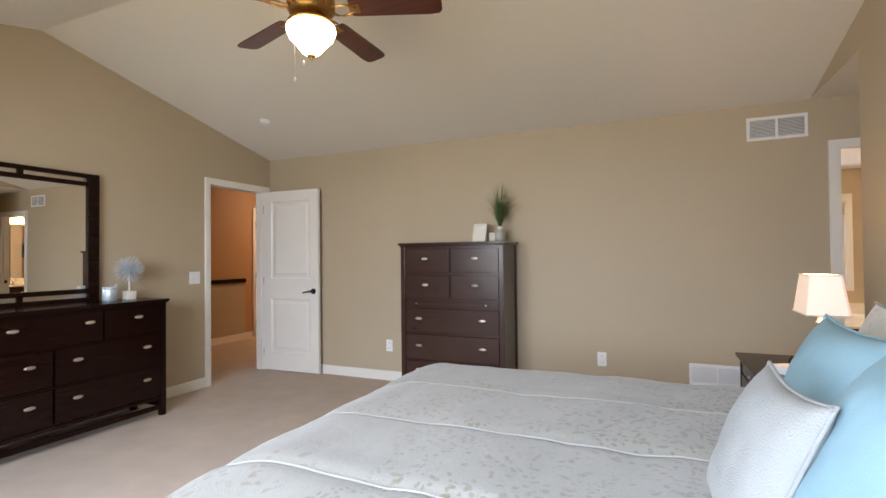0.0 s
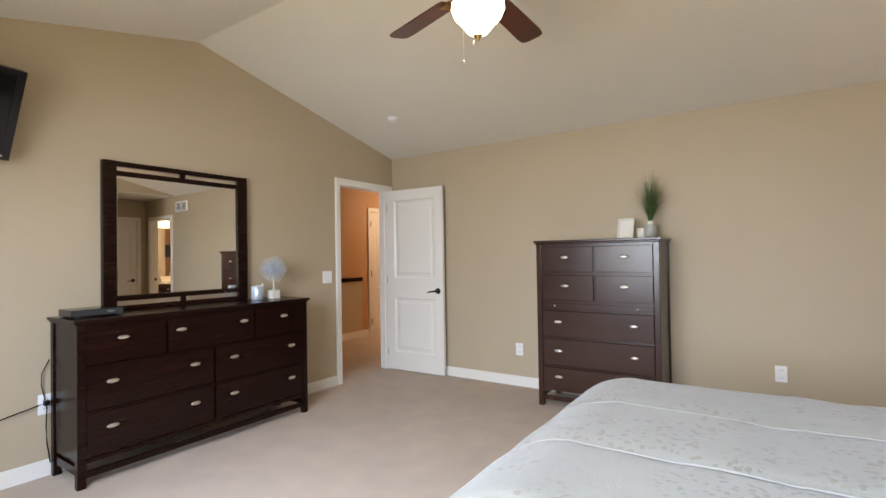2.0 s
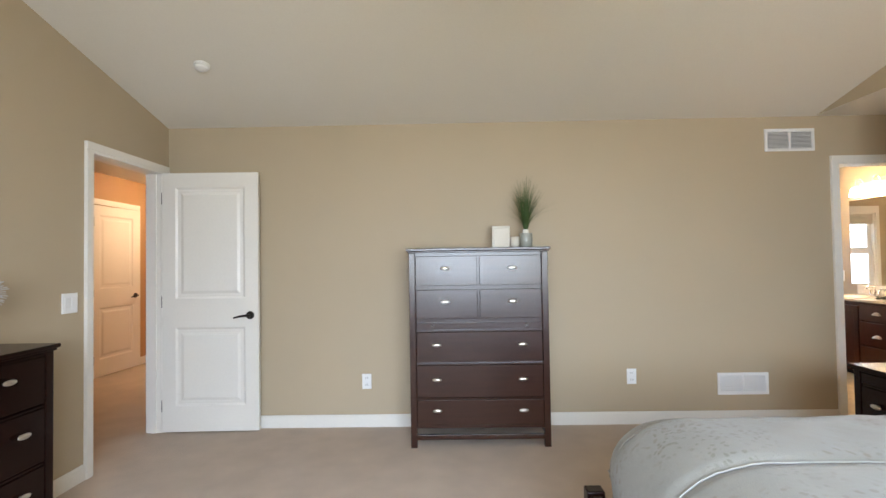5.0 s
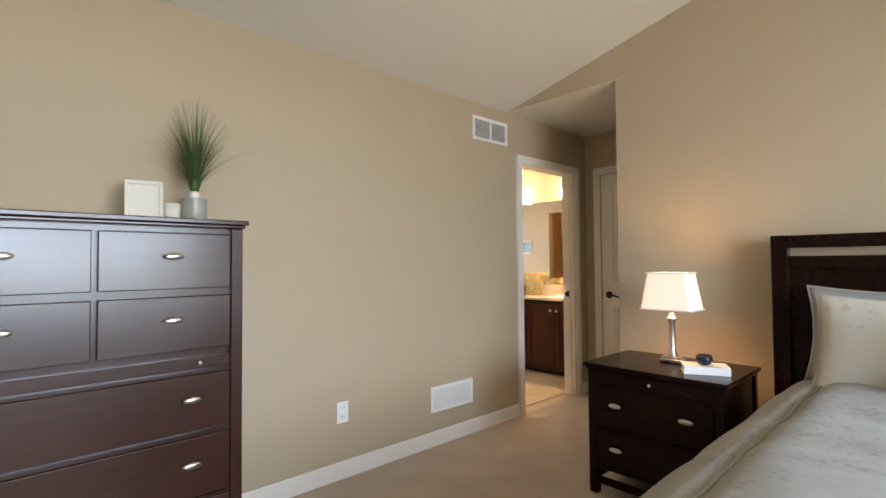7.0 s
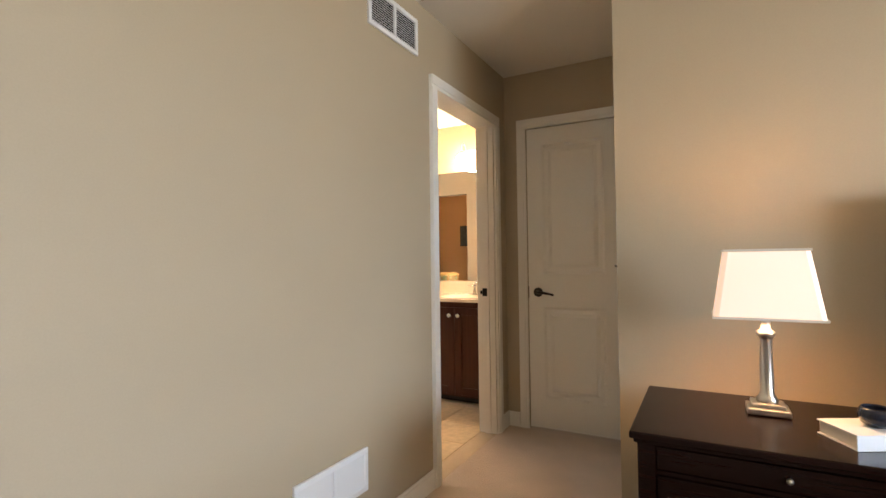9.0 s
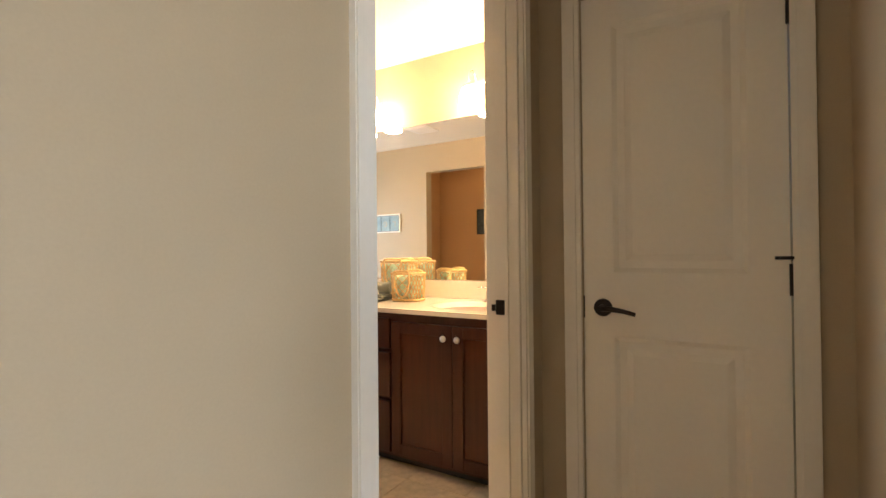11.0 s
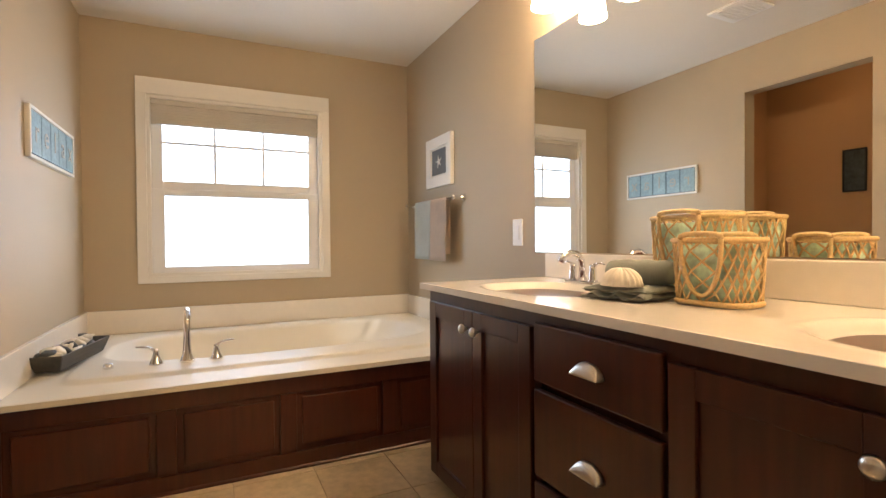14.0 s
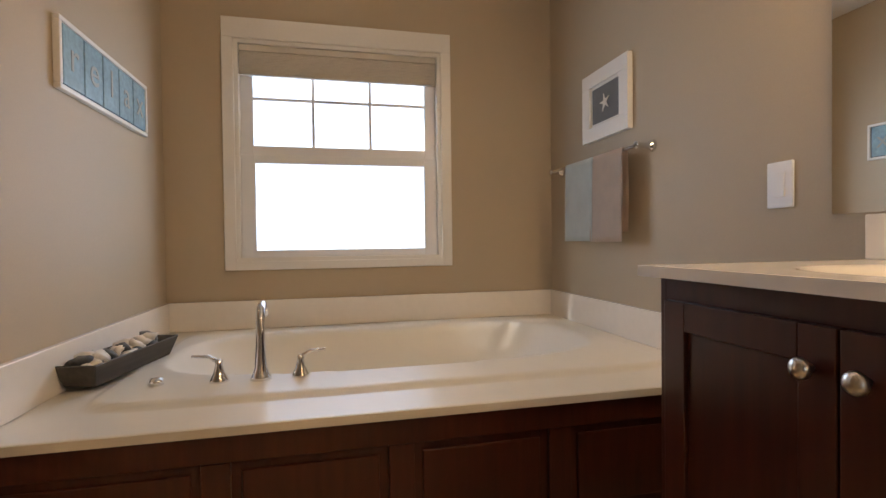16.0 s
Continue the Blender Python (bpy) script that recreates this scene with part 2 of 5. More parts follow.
def box(bm, x0, x1, y0, y1, z0, z1, bev=0.0, seg=2):
    r = bmesh.ops.create_cube(bm, size=1, matrix=Matrix.LocRotScale(((x0 + x1) / 2, (y0 + y1) / 2, (z0 + z1) / 2), None, (abs(x1 - x0), abs(y1 - y0), abs(z1 - z0))))
    if bev:
        es = list({e for v in r["verts"] for e in v.link_edges})
        bmesh.ops.bevel(bm, geom=es, offset=bev, segments=seg, affect="EDGES", profile=0.5)
    return bm


def boxes(*rows, bev=0.0):
    bm = bmesh.new()
    for r in rows:
        box(bm, *r, bev=bev)
    return bm


def prism(bm, pts, a0, a1, axis="x"):
    """A polygon given in the other two axes, drawn out along one."""
    def at(p, a):
        return (a, p[0], p[1]) if axis == "x" else ((p[0], a, p[1]) if axis == "y" else (p[0], p[1], a))
    lo, hi = [bm.verts.new(at(p, a0)) for p in pts], [bm.verts.new(at(p, a1)) for p in pts]
    bm.faces.new(lo[::-1])
    bm.faces.new(hi)
    for i in range(len(pts)):
        j = (i + 1) % len(pts)
        bm.faces.new((lo[i], lo[j], hi[j], hi[i]))
    bmesh.ops.recalc_face_normals(bm, faces=bm.faces)
    return bm


def rod(bm, p0, p1, r0, r1=None, seg=12):
    p0, p1 = Vector(p0), Vector(p1)
    d = p1 - p0
    m = Matrix.Translation((p0 + p1) / 2) @ d.to_track_quat("Z", "Y").to_matrix().to_4x4()
    bmesh.ops.create_cone(bm, cap_ends=True, segments=seg, radius1=r0, radius2=r0 if r1 is None else r1, depth=d.length, matrix=m)
    return bm


def lathe(bm, prof, seg=28, at=(0, 0, 0), sx=1.0, sy=1.0):
    rings = []
    for r, z in prof:
        rings.append([bm.verts.new((at[0] + sx * r * math.cos(2 * math.pi * i / seg), at[1] + sy * r * math.sin(2 * math.pi * i / seg), at[2] + z)) for i in range(seg)])
    for a, b in zip(rings, rings[1:]):
        for i in range(seg):
            j = (i + 1) % seg
            bm.faces.new((a[i], a[j], b[j], b[i]))
    if prof[0][0] > 1e-5:
        bm.faces.new(rings[0][::-1])
    if prof[-1][0] > 1e-5:
        bm.faces.new(rings[-1])
    for f in bm.faces:
        f.smooth = True
    return bm


def tube(bm, pts, r, seg=8):
    pts = [Vector(p) for p in pts]
    rings = []
    for i, p in enumerate(pts):
        d = (pts[min(i + 1, len(pts) - 1)] - pts[max(i - 1, 0)]).normalized()
        q = d.to_track_quat("Z", "Y")
        rr = r[i] if isinstance(r, (list, tuple)) else r
        rings.append([bm.verts.new(p + q @ Vector((rr * math.cos(2 * math.pi * k / seg), rr * math.sin(2 * math.pi * k / seg), 0))) for k in range(seg)])
    for a, b in zip(rings, rings[1:]):
        s = min(range(seg), key=lambda o: (a[0].co - b[o].co).length)
        for k in range(seg):
            f = bm.faces.new((a[k], a[(k + 1) % seg], b[(k + 1 + s) % seg], b[(k + s) % seg]))
            f.smooth = True
    bm.faces.new(rings[0][::-1])
    bm.faces.new(rings[-1])
    return bm


def mesh_of(name, bm, mat):
    me = bpy.data.meshes.new(name)
    bm.to_mesh(me)
    bm.free()
    me.materials.append(mat)
    return me


def part(name, bm, mat, parent, label=""):
    ob = new(name, mesh_of(name, bm, mat))
    ob.parent = parent
    return tagged(ob, label)


def thing(name, m, label, category, group="", kind=""):
    ob = new(name)
    ob.matrix_world = m
    ob.empty_display_size = 0.05
    return tagged(ob, label, category, group, kind)


def single(name, bm, mat, label, category, kind="", group="", m=None):
    ob = new(name, mesh_of(name, bm, mat))
    if m is not None:
        ob.matrix_world = m
    return tagged(ob, label, category, group, kind)


def structure(name, bm, mat, label=""):
    return single(name, bm, mat, label or name.replace("_", " "), name.split("_")[0], "structure")

# ---- the shell of the place ----
SOUTH, RIDGE, EAVE, SLOPE = -4.85, -2.322, 2.43, 0.2386
EAST, CLOSET, BATHN, BATHE, BATHW = 5.228, 6.383, 3.937, 7.299, 5.13


def roof(y):
    return EAVE + SLOPE * (-y if y > RIDGE else 2 * -RIDGE + y)


structure("floor_bedroom", boxes((-0.12, CLOSET + 0.1, SOUTH, 0.0, -0.15, 0)), CARPET, "beige cut-pile carpet over the bedroom floor")
structure("floor_hall", boxes((-3.3, -0.12, -2.2, 3.3, -0.15, 0)), CARPET, "beige cut-pile carpet in the hall")

bm = bmesh.new()
prism(bm, [(SOUTH - 0.12, 0), (-0.845, 0), (-0.845, roof(-0.845)), (RIDGE, roof(RIDGE)), (SOUTH - 0.12, roof(SOUTH - 0.12))], -0.12, 0)
prism(bm, [(-0.845, 2.05), (-0.085, 2.05), (-0.085, roof(-0.085)), (-0.845, roof(-0.845))], -0.12, 0)
prism(bm, [(-0.085, 0), (0.115, 0), (0.115, 2.43), (0, 2.43), (-0.085, roof(-0.085))], -0.12, 0)
structure("wall_west", bm, PAINT, "tan painted gable wall with the hall doorway")
bm = boxes((0, 5.392, 0, 0.115, 0, 2.43), (5.392, 6.18, 0, 0.115, 2.05, 2.43), (6.18, 7.42, 0, 0.115, 0, 2.43))
structure("wall_north", bm, PAINT, "tan painted wall with the bathroom doorway")
bm = bmesh.new()
prism(bm, [(SOUTH - 0.12, 0), (-0.918, 0), (-0.918, roof(-0.918)), (RIDGE, roof(RIDGE)), (SOUTH - 0.12, roof(SOUTH - 0.12))], EAST, EAST + 0.115)
prism(bm, [(-0.918, 2.432), (-0.0, 2.432), (-0.918, roof(-0.918))], EAST, EAST + 0.115)
structure("wall_east", bm, PAINT, "tan painted gable wall behind the headboard")
structure("wall_alcove", boxes((EAST + 0.115, CLOSET + 0.12, -1.03, -0.918, 0, 2.43)), PAINT, "tan painted side of the closet alcove")
bm = boxes((CLOSET, CLOSET + 0.115, -0.918, -0.777, 0, 2.43), (CLOSET, CLOSET + 0.115, -0.157, 0, 0, 2.43), (CLOSET, CLOSET + 0.115, -0.777, -0.157, 2.045, 2.43))
structure("wall_closet", bm, PAINT, "tan painted wall around the closet door")
structure("ceiling_alcove", boxes((EAST + 0.0, CLOSET + 0.115, -1.0, 0.0, 2.43, 2.4315)), CEIL, "flat off-white ceiling of the alcove")
structure("ceiling_alcove_top", boxes((EAST + 0.115, CLOSET + 0.115, -1.03, 0.0, 2.4315, 2.53)), CEIL, "ceiling above the closet alcove")
# south wall with the wide window
W0, W1, S0, S1 = 1.4, 4.1, 0.8, 2.1
bm = boxes((0, W0, SOUTH - 0.12, SOUTH, 0, 2.5), (W1, EAST, SOUTH - 0.12, SOUTH, 0, 2.5), (W0, W1, SOUTH - 0.12, SOUTH, 0, S0), (W0, W1, SOUTH - 0.12, SOUTH, S1, 2.5))
structure("wall_south", bm, PAINT, "tan painted wall with the bedroom window")
bm = bmesh.new()
prism(bm, [(0.0, EAVE), (RIDGE, roof(RIDGE)), (SOUTH - 0.12, roof(SOUTH - 0.12)), (SOUTH - 0.12, 3.2), (0.115, 3.2), (0.115, EAVE)], -0.12, EAST + 0.115)
structure("ceiling_bedroom", bm, CEIL, "off-white vaulted bedroom ceiling")

# bathroom
bm = boxes((BATHE, BATHE + 0.12, 0.115, BATHN + 0.12, 0, 2.43))
structure("wall_bath_east", bm, PAINT, "tan painted bathroom wall behind the vanity")
bm = boxes((4.0, 5.478, BATHN, BATHN + 0.12, 0, 2.43), (6.602, BATHE, BATHN, BATHN + 0.12, 0, 2.43), (5.478, 6.602, BATHN, BATHN + 0.12, 0, 0.795), (5.478, 6.602, BATHN, BATHN + 0.12, 1.985, 2.43))
structure("wall_bath_north", bm, PAINT, "tan painted bathroom wall with the window")
bm = boxes((BATHW - 0.115, BATHW, 2.551, BATHN, 0, 2.43), (BATHW - 0.115, BATHW, 1.566, 1.777, 0, 2.43), (BATHW - 0.115, BATHW, 1.777, 2.551, 2.1, 2.43), (4.0, BATHW - 0.115, 1.566, 1.68, 0, 2.43))
structure("wall_bath_west", bm, PAINT, "tan painted bathroom wall with an open passage")
structure("wall_toilet_room", boxes((3.98, 4.1, 1.68, BATHN, 0, 2.43), (4.1, BATHW - 0.115, 3.0, 3.1, 0, 2.43)), HALL, "ochre painted walls of the toilet room")
structure("wall_shower", boxes((3.98, 4.1, 0.115, 1.566, 0, 2.43)), STALL, "pale surround at the back of the shower")
structure("ceiling_bath", boxes((3.98, BATHE + 0.12, 0.0, BATHN + 0.12, 2.43, 2.53)), CEIL, "flat off-white bathroom ceiling")
bath_floor = structure("floor_bath", boxes((3.98, BATHE + 0.1, 0.0, BATHN, -0.15, -0.004)), GROUT, "sand-coloured tiled bathroom floor")

# hall, seen through the open door
structure("wall_hall_west", boxes((-2.0, -1.88, 1.45, 1.66, 0, 2.43), (-2.0, -1.88, 2.44, 3.3, 0, 2.43), (-2.0, -1.88, 1.66, 2.44, 2.06, 2.43)), HALL, "ochre painted hall wall with a white door")
structure("wall_hall_lower", boxes((-2.0, -1.88, -2.2, 1.45, 0, 0.9)), PAINT, "tan lower part of the hall wall")
structure("wall_hall_upper", boxes((-2.0, -1.88, -2.2, 1.45, 0.965, 2.43)), HALL, "ochre upper part of the hall wall")
structure("trim_chair_rail", boxes((-2.0, -1.855, -2.2, 1.448, 0.9, 0.965), bev=0.008), ESPRESSO, "dark wooden chair rail along the hall wall")
structure("wall_stairwell", boxes((-3.42, -3.3, -2.2, 3.3, -0.15, 2.43), (-3.3, -2.0, 1.46, 1.58, 0, 2.43)), HALL, "ochre painted stairwell wall")
structure("wall_hall_north", boxes((-3.42, -0.12, 3.3, 3.42, 0, 2.43)), HALL, "ochre painted end of the hall")
structure("wall_hall_south", boxes((-3.42, -0.12, -2.32, -2.2, 0, 2.43)), HALL, "ochre painted end wall of the hall")
structure("wall_hall_east", boxes((-0.12, 0.0, 0.116, 3.42, 0, 2.43)), HALL, "ochre painted inner hall wall")
structure("ceiling_hall", boxes((-3.42, 0.0, 0.115, 3.42, 2.43, 2.53), (-3.42, -0.121, -2.32, 0.115, 2.43, 2.53)), CEIL, "off-white hall ceiling")
structure("wall_behind_hall_door", boxes((-2.9, -2.8, 1.58, 3.3, 0, 2.43)), HALL, "wall of the room beyond the hall door")

structure("ground", boxes((-1500, 1500, -1500, 1500, -3.3, -3.0)), LAWN, "dry green lawn reaching to the horizon")

# baseboards
def baseboard(label, *rows):
    bm = bmesh.new()
    for x0, x1, y0, y1 in rows:
        box(bm, x0, x1, y0, y1, 0, 0.085)
        inx, iny = (0.004 if x1 - x0 < 0.03 else 0), (0.004 if y1 - y0 < 0.03 else 0)
        box(bm, x0 + inx, x1 - inx, y0 + iny, y1 - iny, 0.085, 0.098)
    return structure("baseboard", bm, TRIM, label)


baseboard("white baseboard in the bedroom", (0.014, 5.326, -0.014, 0), (0, 0.014, SOUTH, -0.91), (0.014, EAST, SOUTH, SOUTH + 0.014), (EAST - 0.014, EAST, SOUTH + 0.014, -0.918))
baseboard("white baseboard in the closet alcove", (6.247, CLOSET, -0.014, 0), (CLOSET - 0.014, CLOSET, -0.09, -0.014), (CLOSET - 0.014, CLOSET, -0.918, -0.845), (EAST, CLOSET - 0.014, -0.918, -0.904))
baseboard("white baseboard in the hall", (-1.88, -1.866, -2.2, 1.59), (-1.88, -1.866, 2.51, 3.3))

# door and window casings
def casing(name, label, axis, face, a0, a1, top, out, width=0.065, floor_gap=0.0):
    """Flat moulded frame round a doorway: two legs and a head, with a raised outer bead."""
    root = thing(name, pose(0, 0, 0), label, "door frame", kind="structure")
    f0, f1, f2 = face, face + out * 0.016, face + out * 0.021
    rows = [("leg", a0 - width, a0, floor_gap, top), ("leg", a1, a1 + width, floor_gap, top), ("head", a0 - width, a1 + width, top, top + width)]
    for nm, u0, u1, z0, z1 in rows:
        bm = bmesh.new()
        for g0, g1, d in ((f0, f1, 0.0), (f1, f2, 0.018)):
            lo, hi = min(g0, g1), max(g0, g1)
            uu0, uu1 = (u0 + 0.002, u1 - 0.002) if d == 0 else ((u0 + 0.004, u1 - d) if u0 < a0 and nm == "leg" else (u0 + d, u1 - 0.004))
            if nm == "head" and d:
                uu0, uu1, zz0 = u0 + 0.004, u1 - 0.004, z0 + d
            else:
                zz0 = z0
            if axis == "x":
                box(bm, lo, hi, uu0, uu1, zz0, z1)
            else:
                box(bm, uu0, uu1, lo, hi, zz0, z1)
        part(nm, bm, TRIM, root)
    return root


casing("door_frame_hall", "white moulded frame round the hall doorway", "x", 0.0, -0.845, -0.085, 2.04, 1)
casing("door_frame_hall_back", "white moulded frame on the hall side", "x", -0.12, -0.845, -0.085, 2.04, -1)
casing("door_frame_bath", "white moulded frame round the bathroom doorway", "y", 0.0, 5.392, 6.18, 2.04, -1)
casing("door_frame_bath_inside", "white moulded frame inside the bathroom", "y", 0.115, 5.392, 6.18, 2.04, 1)
casing("door_frame_closet", "white moulded frame round the closet door", "x", CLOSET, -0.775, -0.157, 2.04, -1)
casing("door_frame_hall_room", "white moulded frame round a door in the hall", "x", -1.88, 1.66, 2.44, 2.05, 1)


def jamb(name, label, axis, d0, d1, a0, a1, top):
    root = thing(name, pose(0, 0, 0), label, "door jamb", kind="structure")
    mid = (d0 + d1) / 2
    for nm, u0, u1, z0, z1 in (("side", a0, a0 + 0.012, 0, top), ("side", a1 - 0.014, a1, 0, top), ("head", a0, a1, top, top + 0.012)):
        rows = [(d0, d1, u0, u1, z0, z1)]
        s = 0.01
        if nm == "side":
            rows.append((mid - 0.02, mid + 0.02, u1, u1 + s, z0, z1) if u0 == a0 else (mid - 0.02, mid + 0.02, u0 - s, u0, z0, z1))
        bm = bmesh.new()
        for r in rows:
            box(bm, *(r if axis == "x" else (r[2], r[3], r[0], r[1], r[4], r[5])))
        part(nm, bm, TRIM, root)
    return root


jamb("door_jamb_hall", "white painted hall door jamb", "x", -0.12, 0.0, -0.845, -0.085, 2.038)
bj = jamb("door_jamb_bath", "white painted bathroom door jamb", "y", 0.0, 0.115, 5.392, 6.18, 2.038)
bm = boxes((6.152, 6.1655, 0.05, 0.083, 0.904, 0.956), bev=0.003)
box(bm, 6.144, 6.153, 0.083, 0.094, 0.918, 0.94)
part("strike_plate", bm, BRONZE, bj, "dark bronze strike plate")


def panel_leaf(root, w, h, mat=TRIM):
    """A moulded two-panel leaf: x from 0 (hinge) to w, thickness in y, z up."""
    s, t = 0.105, 0.0175
    lo0, lo1, hi0, hi1 = 0.20, 0.81, 1.035, h - 0.115
    bm = boxes((0, s, -t, t, 0, h), (w - s, w, -t, t, 0, h), (s, w - s, -t, t, 0, lo0), (s, w - s, -t, t, lo1, hi0), (s, w - s, -t, t, hi1, h))
    bmesh.ops.remove_doubles(bm, verts=bm.verts, dist=1e-5)
    part("leaf", bm, mat, root)
    for z0, z1 in ((lo0, lo1), (hi0, hi1)):
        bm = boxes((s, w - s, -0.006, 0.006, z0, z1))
        for sgn in (-1, 1):
            a = [(s, z0), (w - s, z0), (w - s, z1), (s, z1)]
            vs = []
            for inset, dep in ((0.0, 0.017), (0.016, 0.008), (0.04, 0.008), (0.062, 0.0145)):
                vs.append([bm.verts.new((x + (inset if x == s else -inset), sgn * dep, z + (inset if z == z0 else -inset))) for x, z in a])
            for r0, r1 in zip(vs, vs[1:]):
                for i in range(4):
                    bm.faces.new((r0[i], r0[(i + 1) % 4], r1[(i + 1) % 4], r1[i]))
            bm.faces.new(vs[-1])
        bmesh.ops.recalc_face_normals(bm, faces=bm.faces)
        part("panel", bm, mat, root)


def lever(root, x, z, way, sides=(-1, 1)):
    for sgn in sides:
        bm = bmesh.new()
        rod(bm, (x, sgn * 0.018, z), (x, sgn * 0.028, z), 0.032, 0.030, 24)
        rod(bm, (x, sgn * 0.026, z), (x, sgn * 0.06, z), 0.012, 0.011)
        tube(bm, [(x, sgn * 0.056, z), (x + way * 0.03, sgn * 0.06, z), (x + way * 0.075, sgn * 0.06, z - 0.006), (x + way * 0.115, sgn * 0.056, z - 0.016)], [0.011, 0.010, 0.008, 0.007])
        part("lever_handle", bm, BRONZE, root, "dark bronze lever handle")


def hinges(root, h, side=1):
    for z in (0.2, h / 2, h - 0.2):
        bm = boxes((-0.006, 0.0, -0.016, 0.016, z - 0.045, z + 0.045))
        rod(bm, (-0.006, side * 0.022, z - 0.047), (-0.006, side * 0.022, z + 0.047), 0.007)
        part("hinge", bm, BRONZE, root, "dark bronze hinge")


d = thing("door_bedroom", pose(0.012, -0.098, 0.012, 0, 0, 1.5), "white two-panel door standing open against the wall", "door", kind="structure")
panel_leaf(d, 0.755, 2.03)
lever(d, 0.69, 0.90, -1)
hinges(d, 2.03, 1)
d = thing("door_closet", pose(CLOSET + 0.022, -0.772, 0.012, 0, 0, 90), "closed white two-panel closet door", "door", kind="structure")
panel_leaf(d, 0.612, 2.025)
lever(d, 0.545, 0.91, -1, (1,))
for z in (0.2, 1.02, 1.83):
    part("hinge", rod(bmesh.new(), (-0.004, 0.024, z - 0.047), (-0.004, 0.024, z + 0.047), 0.008), BRONZE, d, "dark bronze hinge")
bm = tube(bmesh.new(), [(-0.004, 0.024, 1.08), (-0.004, 0.05, 1.085), (0.04, 0.06, 1.085)], 0.005)
part("door_stop", bm, BRONZE, d, "dark bronze hinge-pin stop")
part("latch_plate", boxes((0.609, 0.6135, 0.005, 0.02, 0.87, 0.95)), BRONZE, d, "dark bronze latch plate")
d = thing("door_hall_room", pose(-1.90, 1.675, 0.012, 0, 0, 86), "white two-panel door across the hall", "door", kind="structure")
panel_leaf(d, 0.755, 2.03)
lever(d, 0.69, 0.92, -1, (-1,))
for z in (0.2, 1.0, 1.83):
    bm = boxes((-0.012, 0.014, -0.024, -0.0178, z - 0.05, z + 0.05))
    rod(bm, (-0.006, -0.028, z - 0.052), (-0.006, -0.028, z + 0.052), 0.009)
    part("hinge", bm, BRONZE, d, "dark bronze hinge")

# windows
def window_unit(name, label, x0, x1, z0, z1, yi, yo, inward, sash_split, muntins=True, mull=()):
    """White double-hung window set in its opening; inward: the sign of y that leads into the room."""
    root = thing(name, pose(0, 0, 0), label, "window", kind="structure")
    c0, c1 = min(yi, yi + inward * 0.018), max(yi, yi + inward * 0.018)
    part("window_casing", boxes((x0 - 0.058, x0, c0, c1, z0 - 0.045, z1), (x1, x1 + 0.058, c0, c1, z0 - 0.045, z1), (x0 - 0.058, x1 + 0.058, c0, c1, z1, z1 + 0.107), (x0, x1, c0, c1, z0 - 0.045, z0), bev=0.003), TRIM, root)
    a, b = min(yi, yo), max(yi, yo)
    part("window_lining", boxes((x0, x0 + 0.02, a, b, z0, z1), (x1 - 0.02, x1, a, b, z0, z1), (x0 + 0.02, x1 - 0.02, a, b, z1 - 0.02, z1), (x0 + 0.02, x1 - 0.02, a, b, z0, z0 + 0.02)), TRIM, root)
    edges = [x0 + 0.02, *mull, x1 - 0.02]
    for k in range(len(edges) - 1):
        u0, u1 = edges[k], edges[k + 1]
        for zz0, zz1, yy, wd in ((z0 + 0.02, sash_split, (yi * 0.6 + yo * 0.4), 0.075), (sash_split - 0.045, z1 - 0.02, (yi * 0.4 + yo * 0.6), 0.065)):
            top = zz0 > z0 + 0.1
            h0, h1 = zz0 + (0.1 if top else 0.04), zz1 - (0.09 if top else 0.045)
            part("sash_frame", boxes((u0, u0 + wd, yy - 0.016, yy + 0.016, zz0, zz1), (u1 - wd, u1, yy - 0.016, yy + 0.016, zz0, zz1), (u0 + wd, u1 - wd, yy - 0.016, yy + 0.016, zz0, h0), (u0 + wd, u1 - wd, yy - 0.016, yy + 0.016, h1, zz1), bev=0.003), PLASTIC, root)
            pane = part("pane", boxes((u0 + wd - 0.004, u1 - wd + 0.004, yy - 0.003, yy + 0.003, h0 - 0.004, h1 + 0.004)), GLASS, root)
            pane.visible_shadow = False
            if top and muntins:
                w3 = (u1 - u0 - 2 * wd) / 3
                for j in (1, 2):
                    part("muntin", boxes((u0 + wd + w3 * j - 0.008, u0 + wd + w3 * j + 0.008, yy - 0.008, yy + 0.008, h0, h1)), PLASTIC, root)
                zm = h0 + (h1 - h0) * 0.58
                part("muntin", boxes((u0 + wd, u1 - wd, yy - 0.0085, yy + 0.0085, zm - 0.008, zm + 0.008)), PLASTIC, root)
    return root


window_unit("window_bath", "white double-hung window above the bathtub", 5.478, 6.602, 0.795, 1.985, BATHN, BATHN + 0.12, -1, 1.375)
window_unit("window_bedroom", "white triple window in the bedroom", W0, W1, S0, S1, SOUTH, SOUTH - 0.12, 1, 1.45, True, (2.3, 3.2))
b = thing("window_blind", pose(5.498, BATHN + 0.012, 1.80), "drawn-up cream blind at the head of the window", "blind")
part("headrail", boxes((0.002, 1.082, 0, 0.03, 0.128, 0.163), bev=0.003), BLIND, b)
for i in range(14):
    part("fold", boxes((0.004, 1.080, 0.001 + 0.002 * (i % 2), 0.028, i * 0.009, i * 0.009 + 0.008), bev=0.002), BLIND, b)


